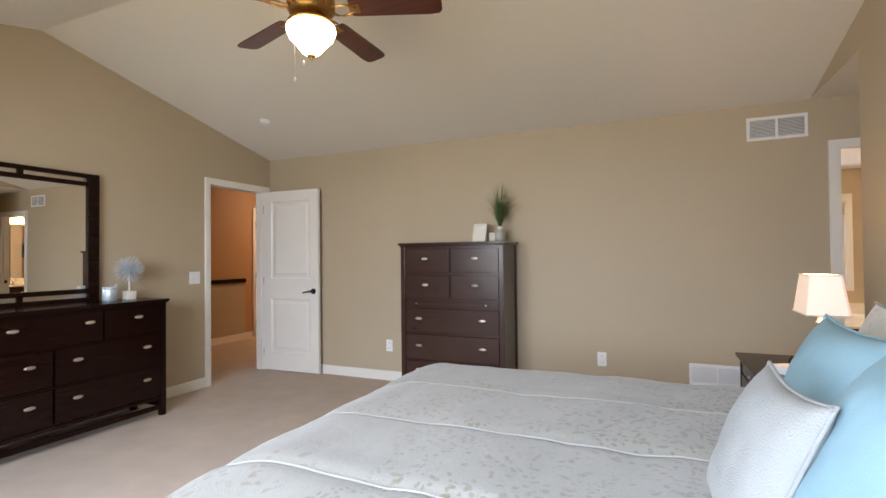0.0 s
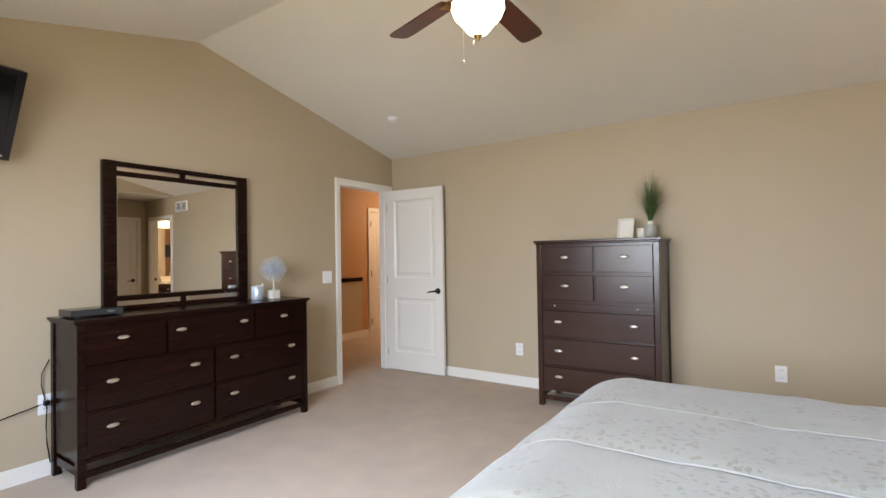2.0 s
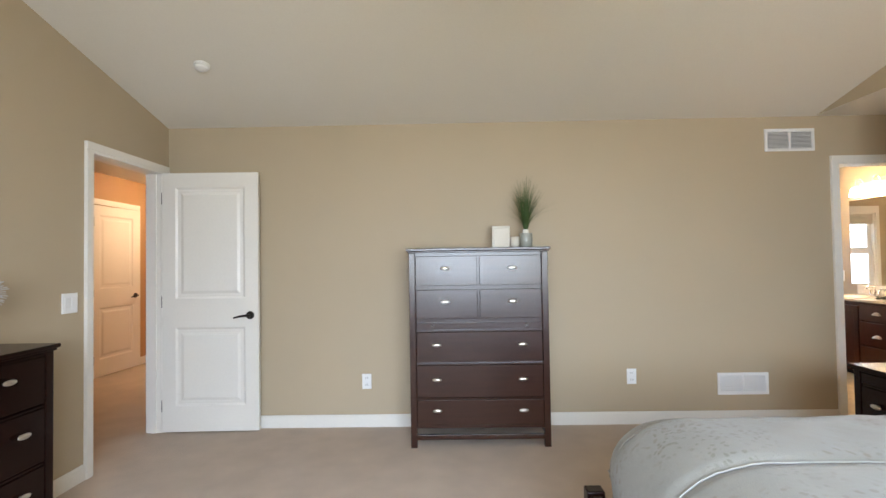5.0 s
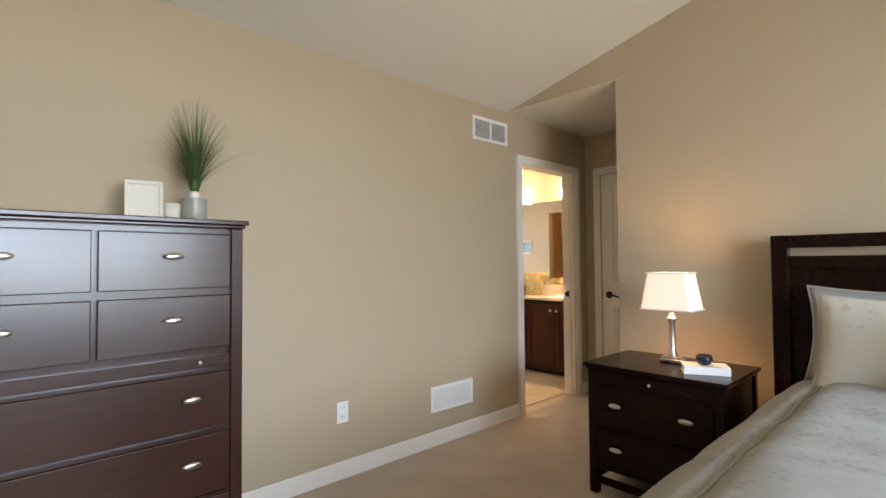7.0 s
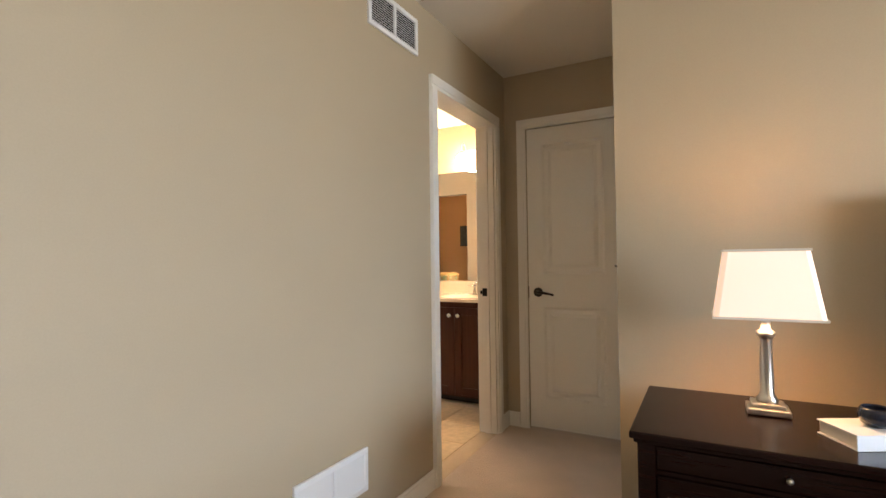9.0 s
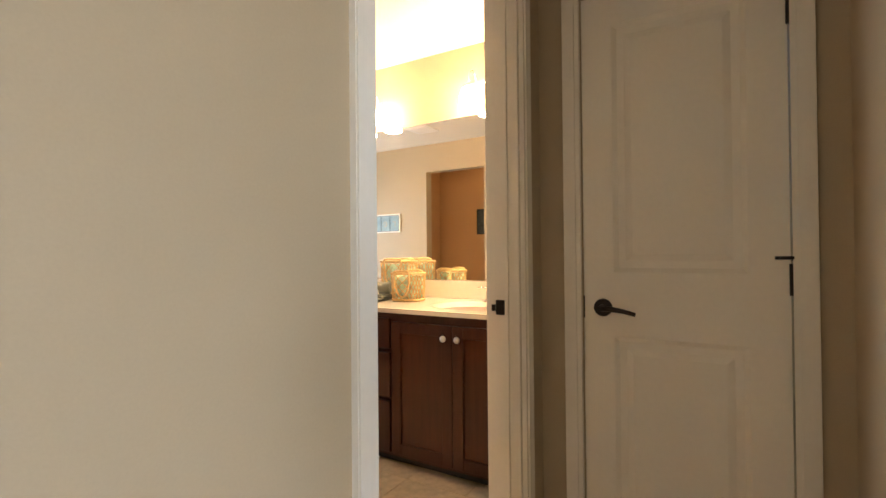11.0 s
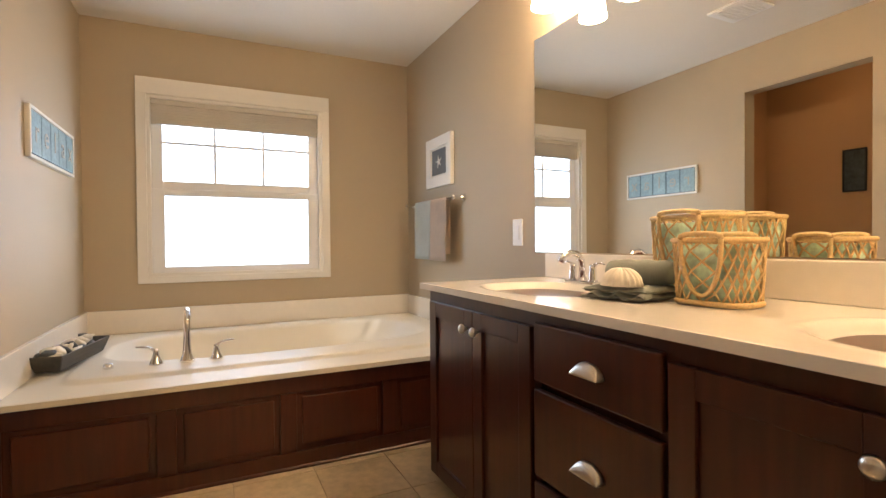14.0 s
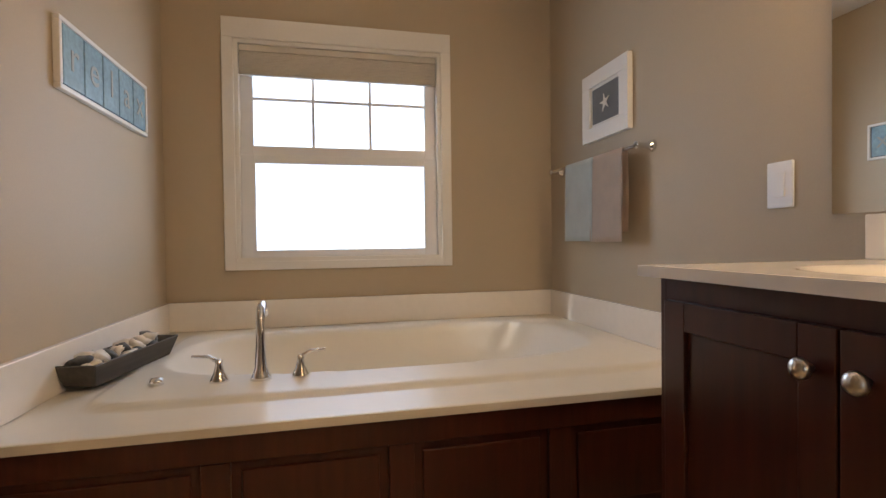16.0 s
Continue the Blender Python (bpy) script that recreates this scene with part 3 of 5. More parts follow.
def grille(name, label, m, w, h, slats, split=True):
    root = thing(name, m, label, "air vent")
    f = 0.022
    part("frame", boxes((0, w, -0.012, 0, 0, f), (0, w, -0.012, 0, h - f, h), (0, f, -0.012, 0, f, h - f), (w - f, w, -0.012, 0, f, h - f), bev=0.003), PLASTIC, root)
    part("backing", boxes((f, w - f, -0.003, -0.001, f, h - f)), DARK, root)
    if split:
        part("divider", boxes((w / 2 - 0.008, w / 2 + 0.008, -0.012, -0.003, f, h - f)), PLASTIC, root)
    step = (h - 2 * f) / slats
    proto = bmesh.new()
    prism(proto, [(-0.0115, 0), (-0.0095, 0), (-0.004, step * 0.7), (-0.006, step * 0.7)], f, w - f)
    me = mesh_of("slat", proto, PLASTIC)
    for i in range(slats):
        s = new("slat", me)
        s.parent = root
        s.location = (0, 0, f + i * step + step * 0.12)
    return root


grille("supply_vent", "white louvred air vent high on the wall", pose(4.815, 0, 2.15), 0.395, 0.18, 13)
grille("return_vent", "white louvred air return low on the wall", pose(4.385, 0, 0.222), 0.40, 0.172, 12)


def outlet(label, m, kind_="socket"):
    root = thing("wall_outlet" if kind_ == "socket" else "light_switch", m, label, "outlet" if kind_ == "socket" else "switch")
    w = 0.075 if kind_ != "double" else 0.118
    part("cover_plate", boxes((-w / 2, w / 2, -0.007, 0, -0.06, 0.06), bev=0.003), PLASTIC, root)
    if kind_ == "socket":
        for z in (-0.027, 0.027):
            o = part("receptacle", boxes((-0.017, 0.017, -0.009, -0.006, z - 0.015, z + 0.015), bev=0.002), PLASTIC, root)
            part("slot", boxes((-0.009, -0.006, -0.0095, -0.0085, z - 0.004, z + 0.007), (0.006, 0.009, -0.0095, -0.0085, z - 0.004, z + 0.007)), DARK, o)
    else:
        for x in ((0,) if kind_ == "rocker" else (-0.026, 0.026)):
            part("rocker", boxes((x - 0.016, x + 0.016, -0.0105, -0.006, -0.033, 0.033), bev=0.002), PLASTIC, root)
    return root


outlet("white socket plate low on the tan wall", pose(1.6, 0, 0.36))
outlet("white socket plate low on the tan wall", pose(3.71, 0, 0.375))
outlet("white socket plate beside the dresser with a cable", pose(0, -3.285, 0.43, 0, 0, 90))
outlet("white double switch plate beside the doorway", pose(0, -1.025, 1.096, 0, 0, 90), "double")
outlet("white rocker switch plate beside the mirror", pose(BATHE, 2.372, 1.05, 0, 0, -90) @ Matrix.Scale(1.16, 4), "rocker")

# ---- bedroom furniture ----


def oval_pull(bm, x, z, y=0.0):
    """An oval cup knob on a post; y is the drawer's face, the pull stands out towards -y."""
    rod(bm, (x, y, z), (x, y - 0.016, z), 0.006)
    bmesh.ops.create_uvsphere(bm, u_segments=18, v_segments=8, radius=1, matrix=Matrix.LocRotScale((x, y - 0.02, z), None, (0.034, 0.009, 0.0125)))
    for f in bm.faces:
        f.smooth = True
    return bm


def case_piece(name, label, m, w, d, h, mat, rows, foot=0.10, tray=None, group="", lift=0.018):
    """A case of drawers; front faces -y, back at y = 0. rows: z0, z1 and the drawers' x-ranges with their pulls."""
    root = thing(name, m, label, name.replace("_", " "), group)
    top, p = 0.032, 0.045
    part("top", boxes((-0.018, w + 0.018, -d - 0.02, 0.0, h - top * 0.6, h), (-0.008, w + 0.008, -d - 0.01, -0.001, h - top, h - top * 0.6), bev=0.004), mat, root)
    for x in (0.0, w - p):
        for y in (-d, -p):
            part("leg", boxes((x, x + p, y, y + p, 0, h - top), bev=0.004), mat, root)
    part("side_panel", boxes((0.008, 0.024, -d + p, -p, foot + 0.05, h - top)), mat, root)
    part("side_panel", boxes((w - 0.024, w - 0.008, -d + p, -p, foot + 0.05, h - top)), mat, root)
    part("side_rail", boxes((0.010, 0.034, -d + p, -p, foot - 0.03, foot + 0.02), bev=0.002), mat, root)
    part("side_rail", boxes((w - 0.034, w - 0.010, -d + p, -p, foot - 0.03, foot + 0.02), bev=0.002), mat, root)
    part("back_panel", boxes((p, w - p, -0.02, -0.008, foot, h - top)), mat, root)
    part("carcass", boxes((p, w - p, -d + 0.03, -0.021, foot + 0.06, h - top)), mat, root)
    part("bottom_rail", boxes((p, w - p, -d + 0.006, -d + 0.03, foot - 0.045, foot - 0.01), bev=0.003), mat, root)
    part("apron", boxes((p, w - p, -d + 0.008, -d + 0.03, foot + 0.035, foot + 0.06), bev=0.002), mat, root)
    zs = sorted({z for r in rows for z in (r[0], r[1])})
    for z0, z1, drawers in rows:
        part("rail", boxes((p, w - p, -d + 0.007, -d + 0.03, z1 + 0.001, z1 + 0.011)), mat, root)
        for x0, x1, pulls in drawers:
            dr = part("drawer", boxes((x0 + 0.003, x1 - 0.003, -d + 0.002, -d + 0.034, z0 + 0.004, z1 - 0.002), bev=0.003), mat, root)
            for px in pulls:
                part("pull", oval_pull(bmesh.new(), px, (z0 + z1) / 2 + lift, -d + 0.002), NICKEL, dr, "satin nickel oval pull")
    if tray:
        dr = part("pull_out_tray", boxes((p + 0.003, w - p - 0.003, -d + 0.004, -d + 0.034, tray[0], tray[1]), bev=0.002), mat, root)
        for px in tray[2]:
            bm = bmesh.new()
            bmesh.ops.create_uvsphere(bm, u_segments=10, v_segments=6, radius=0.008, matrix=Matrix.Translation((px, -d - 0.004, (tray[0] + tray[1]) / 2)))
            part("pull", bm, NICKEL, dr, "small nickel knob")
    return root


# tall chest between the door and the bed
CW = 0.985
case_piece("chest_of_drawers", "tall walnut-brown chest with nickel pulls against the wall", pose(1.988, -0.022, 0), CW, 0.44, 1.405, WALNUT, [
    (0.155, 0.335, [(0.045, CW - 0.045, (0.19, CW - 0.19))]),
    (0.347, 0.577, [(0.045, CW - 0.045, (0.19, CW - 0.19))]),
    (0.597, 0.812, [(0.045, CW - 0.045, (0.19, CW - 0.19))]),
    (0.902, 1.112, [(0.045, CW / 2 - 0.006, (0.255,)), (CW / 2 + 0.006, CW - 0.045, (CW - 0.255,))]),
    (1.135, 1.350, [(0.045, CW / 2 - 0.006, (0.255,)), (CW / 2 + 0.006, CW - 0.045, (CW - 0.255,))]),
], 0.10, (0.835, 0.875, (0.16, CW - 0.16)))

# long dresser under the mirror; its front faces east
DW = 1.63
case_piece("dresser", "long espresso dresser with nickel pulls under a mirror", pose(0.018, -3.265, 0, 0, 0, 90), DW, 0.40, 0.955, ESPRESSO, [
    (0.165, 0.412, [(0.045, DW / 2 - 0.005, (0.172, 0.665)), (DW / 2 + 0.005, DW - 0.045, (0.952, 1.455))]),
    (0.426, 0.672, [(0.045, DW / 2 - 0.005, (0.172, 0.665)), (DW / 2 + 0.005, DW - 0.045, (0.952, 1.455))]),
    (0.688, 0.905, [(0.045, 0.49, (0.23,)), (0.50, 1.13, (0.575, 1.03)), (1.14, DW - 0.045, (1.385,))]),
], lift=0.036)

# mirror standing on the dresser
m = thing("dresser_mirror", pose(0.006, -2.994, 0.957, 0, 0, 89.4), "espresso framed mirror standing on the dresser", "mirror")
MW, MH, F = 1.05, 1.003, 0.085
part("side_post", boxes((0, F, -0.042, 0, 0, MH), bev=0.005), ESPRESSO, m)
part("side_post", boxes((MW - F, MW, -0.042, 0, 0, MH), bev=0.005), ESPRESSO, m)
for z0, z1 in ((0.0, 0.03), (0.062, 0.098), (MH - 0.098, MH - 0.064), (MH - 0.034, MH)):
    part("cross_rail", boxes((F, MW - F, -0.036, -0.004, z0, z1), bev=0.004), ESPRESSO, m)
for x in (MW / 2 - 0.018,):
    for z0 in (0.03, MH - 0.064):
        part("spacer", boxes((x, x + 0.036, -0.034, -0.006, z0, z0 + 0.031)), ESPRESSO, m)
for z0 in (0.03, MH - 0.064):
    part("inlay", boxes((F, MW - F, -0.016, -0.008, z0, z0 + 0.031)), NICKEL, m, "pale metal inlay strip")
part("backing", boxes((F, MW - F, -0.012, -0.004, 0.09, MH - 0.09)), ESPRESSO, m)
g = boxes((F - 0.006, MW - F + 0.006, -0.021, -0.014, 0.094, MH - 0.094))
part("mirror_glass", g, MIRROR, m, "bevelled silvered glass")

# nightstand: front faces west
NW_, ND = 0.668, 0.50
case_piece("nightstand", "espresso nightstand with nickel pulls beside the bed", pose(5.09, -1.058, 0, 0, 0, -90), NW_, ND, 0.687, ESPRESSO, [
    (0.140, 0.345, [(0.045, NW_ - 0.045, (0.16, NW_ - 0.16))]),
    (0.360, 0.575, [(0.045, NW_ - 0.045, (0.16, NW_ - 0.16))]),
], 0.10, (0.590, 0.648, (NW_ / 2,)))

# bed
bed = thing("bed", pose(2.80, -2.80, 0), "espresso panel bed with a tall headboard", "bed")
HB = 1.0
part("headboard_post", boxes((2.27, 2.35, HB - 0.075, HB, 0, 1.35), bev=0.006), ESPRESSO, bed)
part("headboard_post", boxes((2.27, 2.35, -HB, -HB + 0.075, 0, 1.35), bev=0.006), ESPRESSO, bed)
part("headboard_cap", boxes((2.262, 2.352, -HB + 0.075, HB - 0.075, 1.287, 1.348), bev=0.005), ESPRESSO, bed)
part("headboard_inlay", boxes((2.30, 2.33, -HB + 0.075, HB - 0.075, 1.248, 1.287)), NICKEL, bed, "pale metal inlay strip")
part("headboard_panel", boxes((2.295, 2.335, -HB + 0.075, HB - 0.075, 0.3, 1.187)), ESPRESSO, bed)
part("headboard_rail", boxes((2.275, 2.345, -HB + 0.075, HB - 0.075, 1.187, 1.248), bev=0.005), ESPRESSO, bed)
part("footboard", boxes((0.0, 0.045, -0.79, 0.80, 0.08, 0.415), bev=0.006), ESPRESSO, bed)
for y in (-0.845, 0.785):
    part("foot_post", boxes((-0.008, 0.06, y, y + 0.06, 0, 0.425), bev=0.006), ESPRESSO, bed)
for y in (-0.83, 0.80):
    part("side_rail", boxes((0.05, 2.28, y, y + 0.03, 0.12, 0.30), bev=0.003), ESPRESSO, bed)
part("mattress", boxes((0.17, 2.25, -0.82, 0.82, 0.27, 0.56), bev=0.05), IVORY, bed, "white mattress under the bedspread")

# bedspread draped over the mattress
sp = thing("bedspread", pose(2.80, -2.80, 0), "pale quilted bedspread with tan sprigs and corded seams", "bedspread")
SEAMS = (-0.58, -0.13, 0.32, 0.77)


X_LO, X_HI, Y_EXT, RX = 0.06, 2.25, 0.985, 0.30


def spread_z(x, y):
    ax = max(0.0, (X_LO + RX - x) / RX)
    ay = max(0.0, (abs(y) - (Y_EXT - 0.36)) / 0.36)
    r = min(1.0, (ax ** 2.4 + ay ** 2.4) ** (1 / 2.4))
    z = 0.735 - 0.235 * (1 - math.sqrt(max(0.0, 1 - r ** 1.9)))
    near = min(abs(y - s) for s in SEAMS)
    z -= 0.018 * math.exp(-(near / 0.03) ** 2)
    z += 0.012 * noise.noise((x * 3.0, y * 3.0, 1)) + 0.006 * noise.noise((x * 9, y * 6, 4))
    return z


bm = bmesh.new()
nx, ny, nh = 84, 190, 10
grid = []
for i in range(nx + 1):
    row = []
    for j in range(ny + 1):
        # the outer cells hang down over the foot and the sides
        u, v, wv = i - nh, j - nh, ny - 2 * nh
        q = max(0, u) / (nx - nh)
        x = X_LO + (0.25 * q + 0.75 * q ** 1.6) * (X_HI - X_LO)
        w = 2 * min(max(v, 0), wv) / wv - 1
        y = Y_EXT * math.copysign(1 - (1 - abs(w)) * (0.25 + 0.75 * (1 - abs(w)) ** 0.6), w)
        ax, ay = max(0.0, (X_LO + RX - x) / RX), max(0.0, (abs(y) - (Y_EXT - 0.36)) / 0.36)
        r = (ax ** 2.4 + ay ** 2.4) ** (1 / 2.4)
        if r > 1 and ax > 0:
            x = X_LO + RX * (1 - ax / r)
        if r > 1 and ay > 0:
            y = math.copysign(Y_EXT - 0.36 + 0.36 * ay / r, y)
        z = spread_z(x, y)
        drop, side = max(0, -u) / nh, max(0, -v, v - wv) / nh
        hang = max(drop, side)
        wob = noise.noise((x * 4.5, y * 4.5, 7)) * 0.03 * hang + math.sin((x + y) * 19) * 0.010 * hang
        sy = 1 if y > 0 else -1
        if side > 0:
            y += sy * (0.05 * hang + wob)
        if drop > 0:
            x += 0.035 * hang + wob * 0.3
        if drop > 0 and side > 0:
            x += 0.05 * min(drop, side)
            y -= sy * 0.06 * min(drop, side)
        row.append(bm.verts.new((x, y, z - hang * 0.27)))
    grid.append(row)
for i in range(nx):
    for j in range(ny):
        f = bm.faces.new((grid[i][j], grid[i + 1][j], grid[i + 1][j + 1], grid[i][j + 1]))
        f.smooth = True
bmesh.ops.remove_doubles(bm, verts=bm.verts, dist=0.0006)
bmesh.ops.recalc_face_normals(bm, faces=bm.faces)
for f in bm.faces:
    f.smooth = True
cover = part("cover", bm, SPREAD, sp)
thick = cover.modifiers.new("thickness", "SOLIDIFY")
thick.thickness, thick.offset = 0.01, -1
for s in SEAMS:
    pts = [(X_LO + 0.02 + k / 40 * 2.0, s, spread_z(X_LO + 0.02 + k / 40 * 2.0, s) + 0.006) for k in range(41)]
    part("corded_seam", tube(bmesh.new(), pts, 0.003, 6), PIPING, sp, "ivory corded seam")


def pillow(name, label, m, w, h, t, mat, pip=None, sag=0.04):
    """A stuffed cushion with drawn-out corners: width in x, height in z, thickness in y."""
    n = 26
    bm = bmesh.new()
    sides = []
    for sgn in (-1, 1):
        g = []
        for i in range(n + 1):
            r = []
            for j in range(n + 1):
                u, v = 2 * i / n - 1, 2 * j / n - 1
                e = max(0.0, (1 - abs(u) ** 2.6)) ** 0.55 * max(0.0, (1 - abs(v) ** 2.6)) ** 0.55
                pull = 1 - 0.08 * (1 - abs(v) ** 2) * abs(u) ** 3
                pulv = 1 - 0.08 * (1 - abs(u) ** 2) * abs(v) ** 3
                x, z = u * w / 2 * pull, v * h / 2 * pulv
                z -= sag * h * 0.6 * (1 - u * u) * max(0, v) ** 2
                k = 1 + 0.10 * noise.noise((u * 2.1 + w, v * 2.1, sgn * 3 + t)) + 0.04 * noise.noise((u * 6, v * 6, sgn * 5 + w))
                r.append(bm.verts.new((x, sgn * t / 2 * e * k, h / 2 + z)))
            g.append(r)
        sides.append(g)
        for i in range(n):
            for j in range(n):
                vs = (g[i][j], g[i + 1][j], g[i + 1][j + 1], g[i][j + 1])
                bm.faces.new(vs if sgn < 0 else vs[::-1])
    bmesh.ops.remove_doubles(bm, verts=bm.verts, dist=0.0006)
    for f in bm.faces:
        f.smooth = True
    root = thing(name, m, label, "pillow", "pillows on the bed")
    part("cushion", bm, mat, root)
    if pip:
        edge = [(-1 + 2 * k / 20, -1) for k in range(20)] + [(1, -1 + 2 * k / 20) for k in range(20)] + [(1 - 2 * k / 20, 1) for k in range(20)] + [(-1, 1 - 2 * k / 20) for k in range(21)]
        pts = [(u * w / 2 * (1 - 0.08 * (1 - v * v) * abs(u) ** 3), 0, h / 2 + v * h / 2 * (1 - 0.08 * (1 - u * u) * abs(v) ** 3) - sag * h * 0.6 * (1 - u * u) * max(0, v) ** 2) for u, v in edge]
        part("welt", tube(bmesh.new(), pts, 0.005, 6), pip, root, "sewn edge cord")
    return root


# front of each pillow faces the foot of the bed (west)
for y in (-2.32, -3.28):
    pillow("sham", "white sleeping pillow against the headboard", pose(4.94, y, 0.68, -14, 0, -90), 0.74, 0.44, 0.15, IVORY, PIPING)
    pillow("sham", "sprigged pillow sham propped on the bed", pose(4.79, y - 0.03, 0.68, -18, 0, -90), 0.70, 0.42, 0.15, SHAM, PIPING)
pillow("cushion", "pale blue square cushion propped on the bed", pose(4.49, -2.77, 0.66, -22, 0, -84), 0.52, 0.45, 0.17, BLUE, BLUE)
pillow("cushion", "pale blue square cushion propped on the bed", pose(4.38, -3.42, 0.67, -24, 0, -90), 0.54, 0.45, 0.20, BLUE, BLUE)
pillow("throw_pillow", "ivory plush throw pillow leaning on blue cushions", pose(4.26, -3.18, 0.665, -22, 0, -86), 0.38, 0.37, 0.13, IVORY, IVORY)

# table lamp on the nightstand
l = thing("table_lamp", pose(4.905, -1.38, 0.688) @ Matrix.Scale(1.07, 4), "lit table lamp with silver column on the nightstand", "lamp")
part("base", boxes((-0.042, 0.042, -0.05, 0.05, 0, 0.018), (-0.033, 0.033, -0.04, 0.04, 0.018, 0.03), bev=0.004), NICKEL, l)
bm = lathe(bmesh.new(), [(0.025, 0.03), (0.028, 0.036), (0.021, 0.046), (0.017, 0.055), (0.015, 0.20), (0.017, 0.205), (0.023, 0.212), (0.023, 0.222), (0.013, 0.228), (0.012, 0.26), (0.016, 0.264), (0.0, 0.268)], 10)
part("column", bm, NICKEL, l, "fluted satin silver column")
bm = bmesh.new()
rings = []
for hx, hy, z in ((0.084, 0.125, 0.262), (0.081, 0.122, 0.262), (0.059, 0.094, 0.446), (0.062, 0.097, 0.446)):
    c = 0.012
    rings.append([bm.verts.new((x, y, z)) for x, y in ((-hx + c, -hy), (hx - c, -hy), (hx, -hy + c), (hx, hy - c), (hx - c, hy), (-hx + c, hy), (-hx, hy - c), (-hx, -hy + c))])
for a, b_ in ((0, 1), (1, 2), (2, 3), (3, 0)):
    for i in range(8):
        bm.faces.new((rings[a][i], rings[a][(i + 1) % 8], rings[b_][(i + 1) % 8], rings[b_][i]))
bmesh.ops.recalc_face_normals(bm, faces=bm.faces)
part("shade", bm, SHADE, l, "glowing rectangular linen shade")
for z, hx, hy in ((0.260, 0.0855, 0.1265), (0.441, 0.0635, 0.0985)):
    part("shade_trim", boxes((-hx, hx, -hy - 0.001, -hy, z, z + 0.007), (-hx, hx, hy, hy + 0.001, z, z + 0.007), (-hx - 0.001, -hx, -hy, hy, z, z + 0.007), (hx, hx + 0.001, -hy, hy, z, z + 0.007)), PAPER, l)
bulb = new("lamp_bulb", bpy.data.lights.new("lamp_bulb", "POINT"))
bulb.data.energy, bulb.data.color, bulb.data.shadow_soft_size = 7, (1.0, 0.60, 0.30), 0.03
bulb.location = (4.905, -1.38, 1.085)

b = thing("book", pose(4.76, -1.59, 0.688, 0, 0, 28), "thick white book lying on the nightstand", "book")
part("page_block", boxes((-0.06, 0.058, -0.095, 0.095, 0.003, 0.034)), PAPER, b)
part("cover", boxes((-0.062, 0.062, -0.099, 0.099, 0.034, 0.037), (-0.062, 0.062, -0.099, 0.099, 0, 0.003), (-0.062, -0.0585, -0.099, 0.099, 0.003, 0.034)), PLASTIC, b, "white cloth cover")
single("bowl", lathe(bmesh.new(), [(0.018, 0.0), (0.032, 0.01), (0.038, 0.026), (0.034, 0.044), (0.029, 0.048), (0.031, 0.042), (0.033, 0.026), (0.0, 0.012)], 24), NAVY, "small midnight-blue glazed bowl standing on a book", "bowl", m=pose(4.755, -1.59, 0.7255))

# things on the tall chest
def picture_frame(name, label, m, w, h, border, mat, inner, cat="picture frame", depth=0.018):
    root = thing(name, m, label, cat)
    part("frame", boxes((0, w, -depth, 0, 0, border), (0, w, -depth, 0, h - border, h), (0, border, -depth, 0, border, h - border), (w - border, w, -depth, 0, border, h - border), bev=0.003), mat, root)
    part("picture", boxes((border, w - border, -depth * 0.5, -depth * 0.3, border, h - border)), inner, root)
    return root


pf = picture_frame("picture_frame", "small cream photo frame leaning on the chest", pose(2.605, -0.20, 1.407, -14, 0, -8), 0.135, 0.17, 0.016, PAPER, PAPER)
part("easel_back", boxes((0.05, 0.085, 0.0, 0.004, 0.0, 0.1)), PAPER, pf)
pl = thing("potted_grass", pose(2.865, -0.19, 1.406), "artificial grass in a grey-green ceramic pot", "plant")
part("pot", lathe(bmesh.new(), [(0.036, 0.0), (0.047, 0.01), (0.05, 0.06), (0.048, 0.105), (0.050, 0.11), (0.044, 0.11), (0.042, 0.09), (0.0, 0.085)], 24), CERAMIC, pl, "round ceramic pot")
part("collar", lathe(bmesh.new(), [(0.026, 0.08), (0.022, 0.135), (0.018, 0.14), (0.0, 0.14)], 16), PAPER, pl, "pale bundled stem base")
random.seed(4)
bm = bmesh.new()
for i in range(300):
    a, s = random.uniform(0, 6.283), random.random()
    lean = (0.03 + 0.14 * s) if i > 36 else random.uniform(0.16, 0.26)
    hgt = random.uniform(0.27, 0.46) * (1.05 - 0.35 * s) if i > 36 else random.uniform(0.2, 0.3)
    c, d0 = math.cos(a), math.sin(a)
    wv = 0.0022
    px, py = -d0 * wv, c * wv
    prev = None
    for k in range(5):
        q = k / 4
        x, y, z = c * (0.010 + lean * q ** 1.8), d0 * (0.010 + lean * q ** 1.8), 0.13 + hgt * (q - 0.16 * q * q * (2 if i <= 36 else 0.6))
        t = 1 - q * 0.85
        pair = (bm.verts.new((x + px * t, y + py * t, z)), bm.verts.new((x - px * t, y - py * t, z)))
        if prev:
            bm.faces.new((prev[0], prev[1], pair[1], pair[0]))
        prev = pair
part("grass_blades", bm, LEAF, pl, "thin green grass blades")
single("ceramic_cup", lathe(bmesh.new(), [(0.028, 0), (0.036, 0.01), (0.038, 0.085), (0.034, 0.085), (0.032, 0.02), (0.0, 0.015)], 20), PAPER, "small pale ceramic cup beside the grass pot", "cup", m=pose(2.785, -0.15, 1.407))

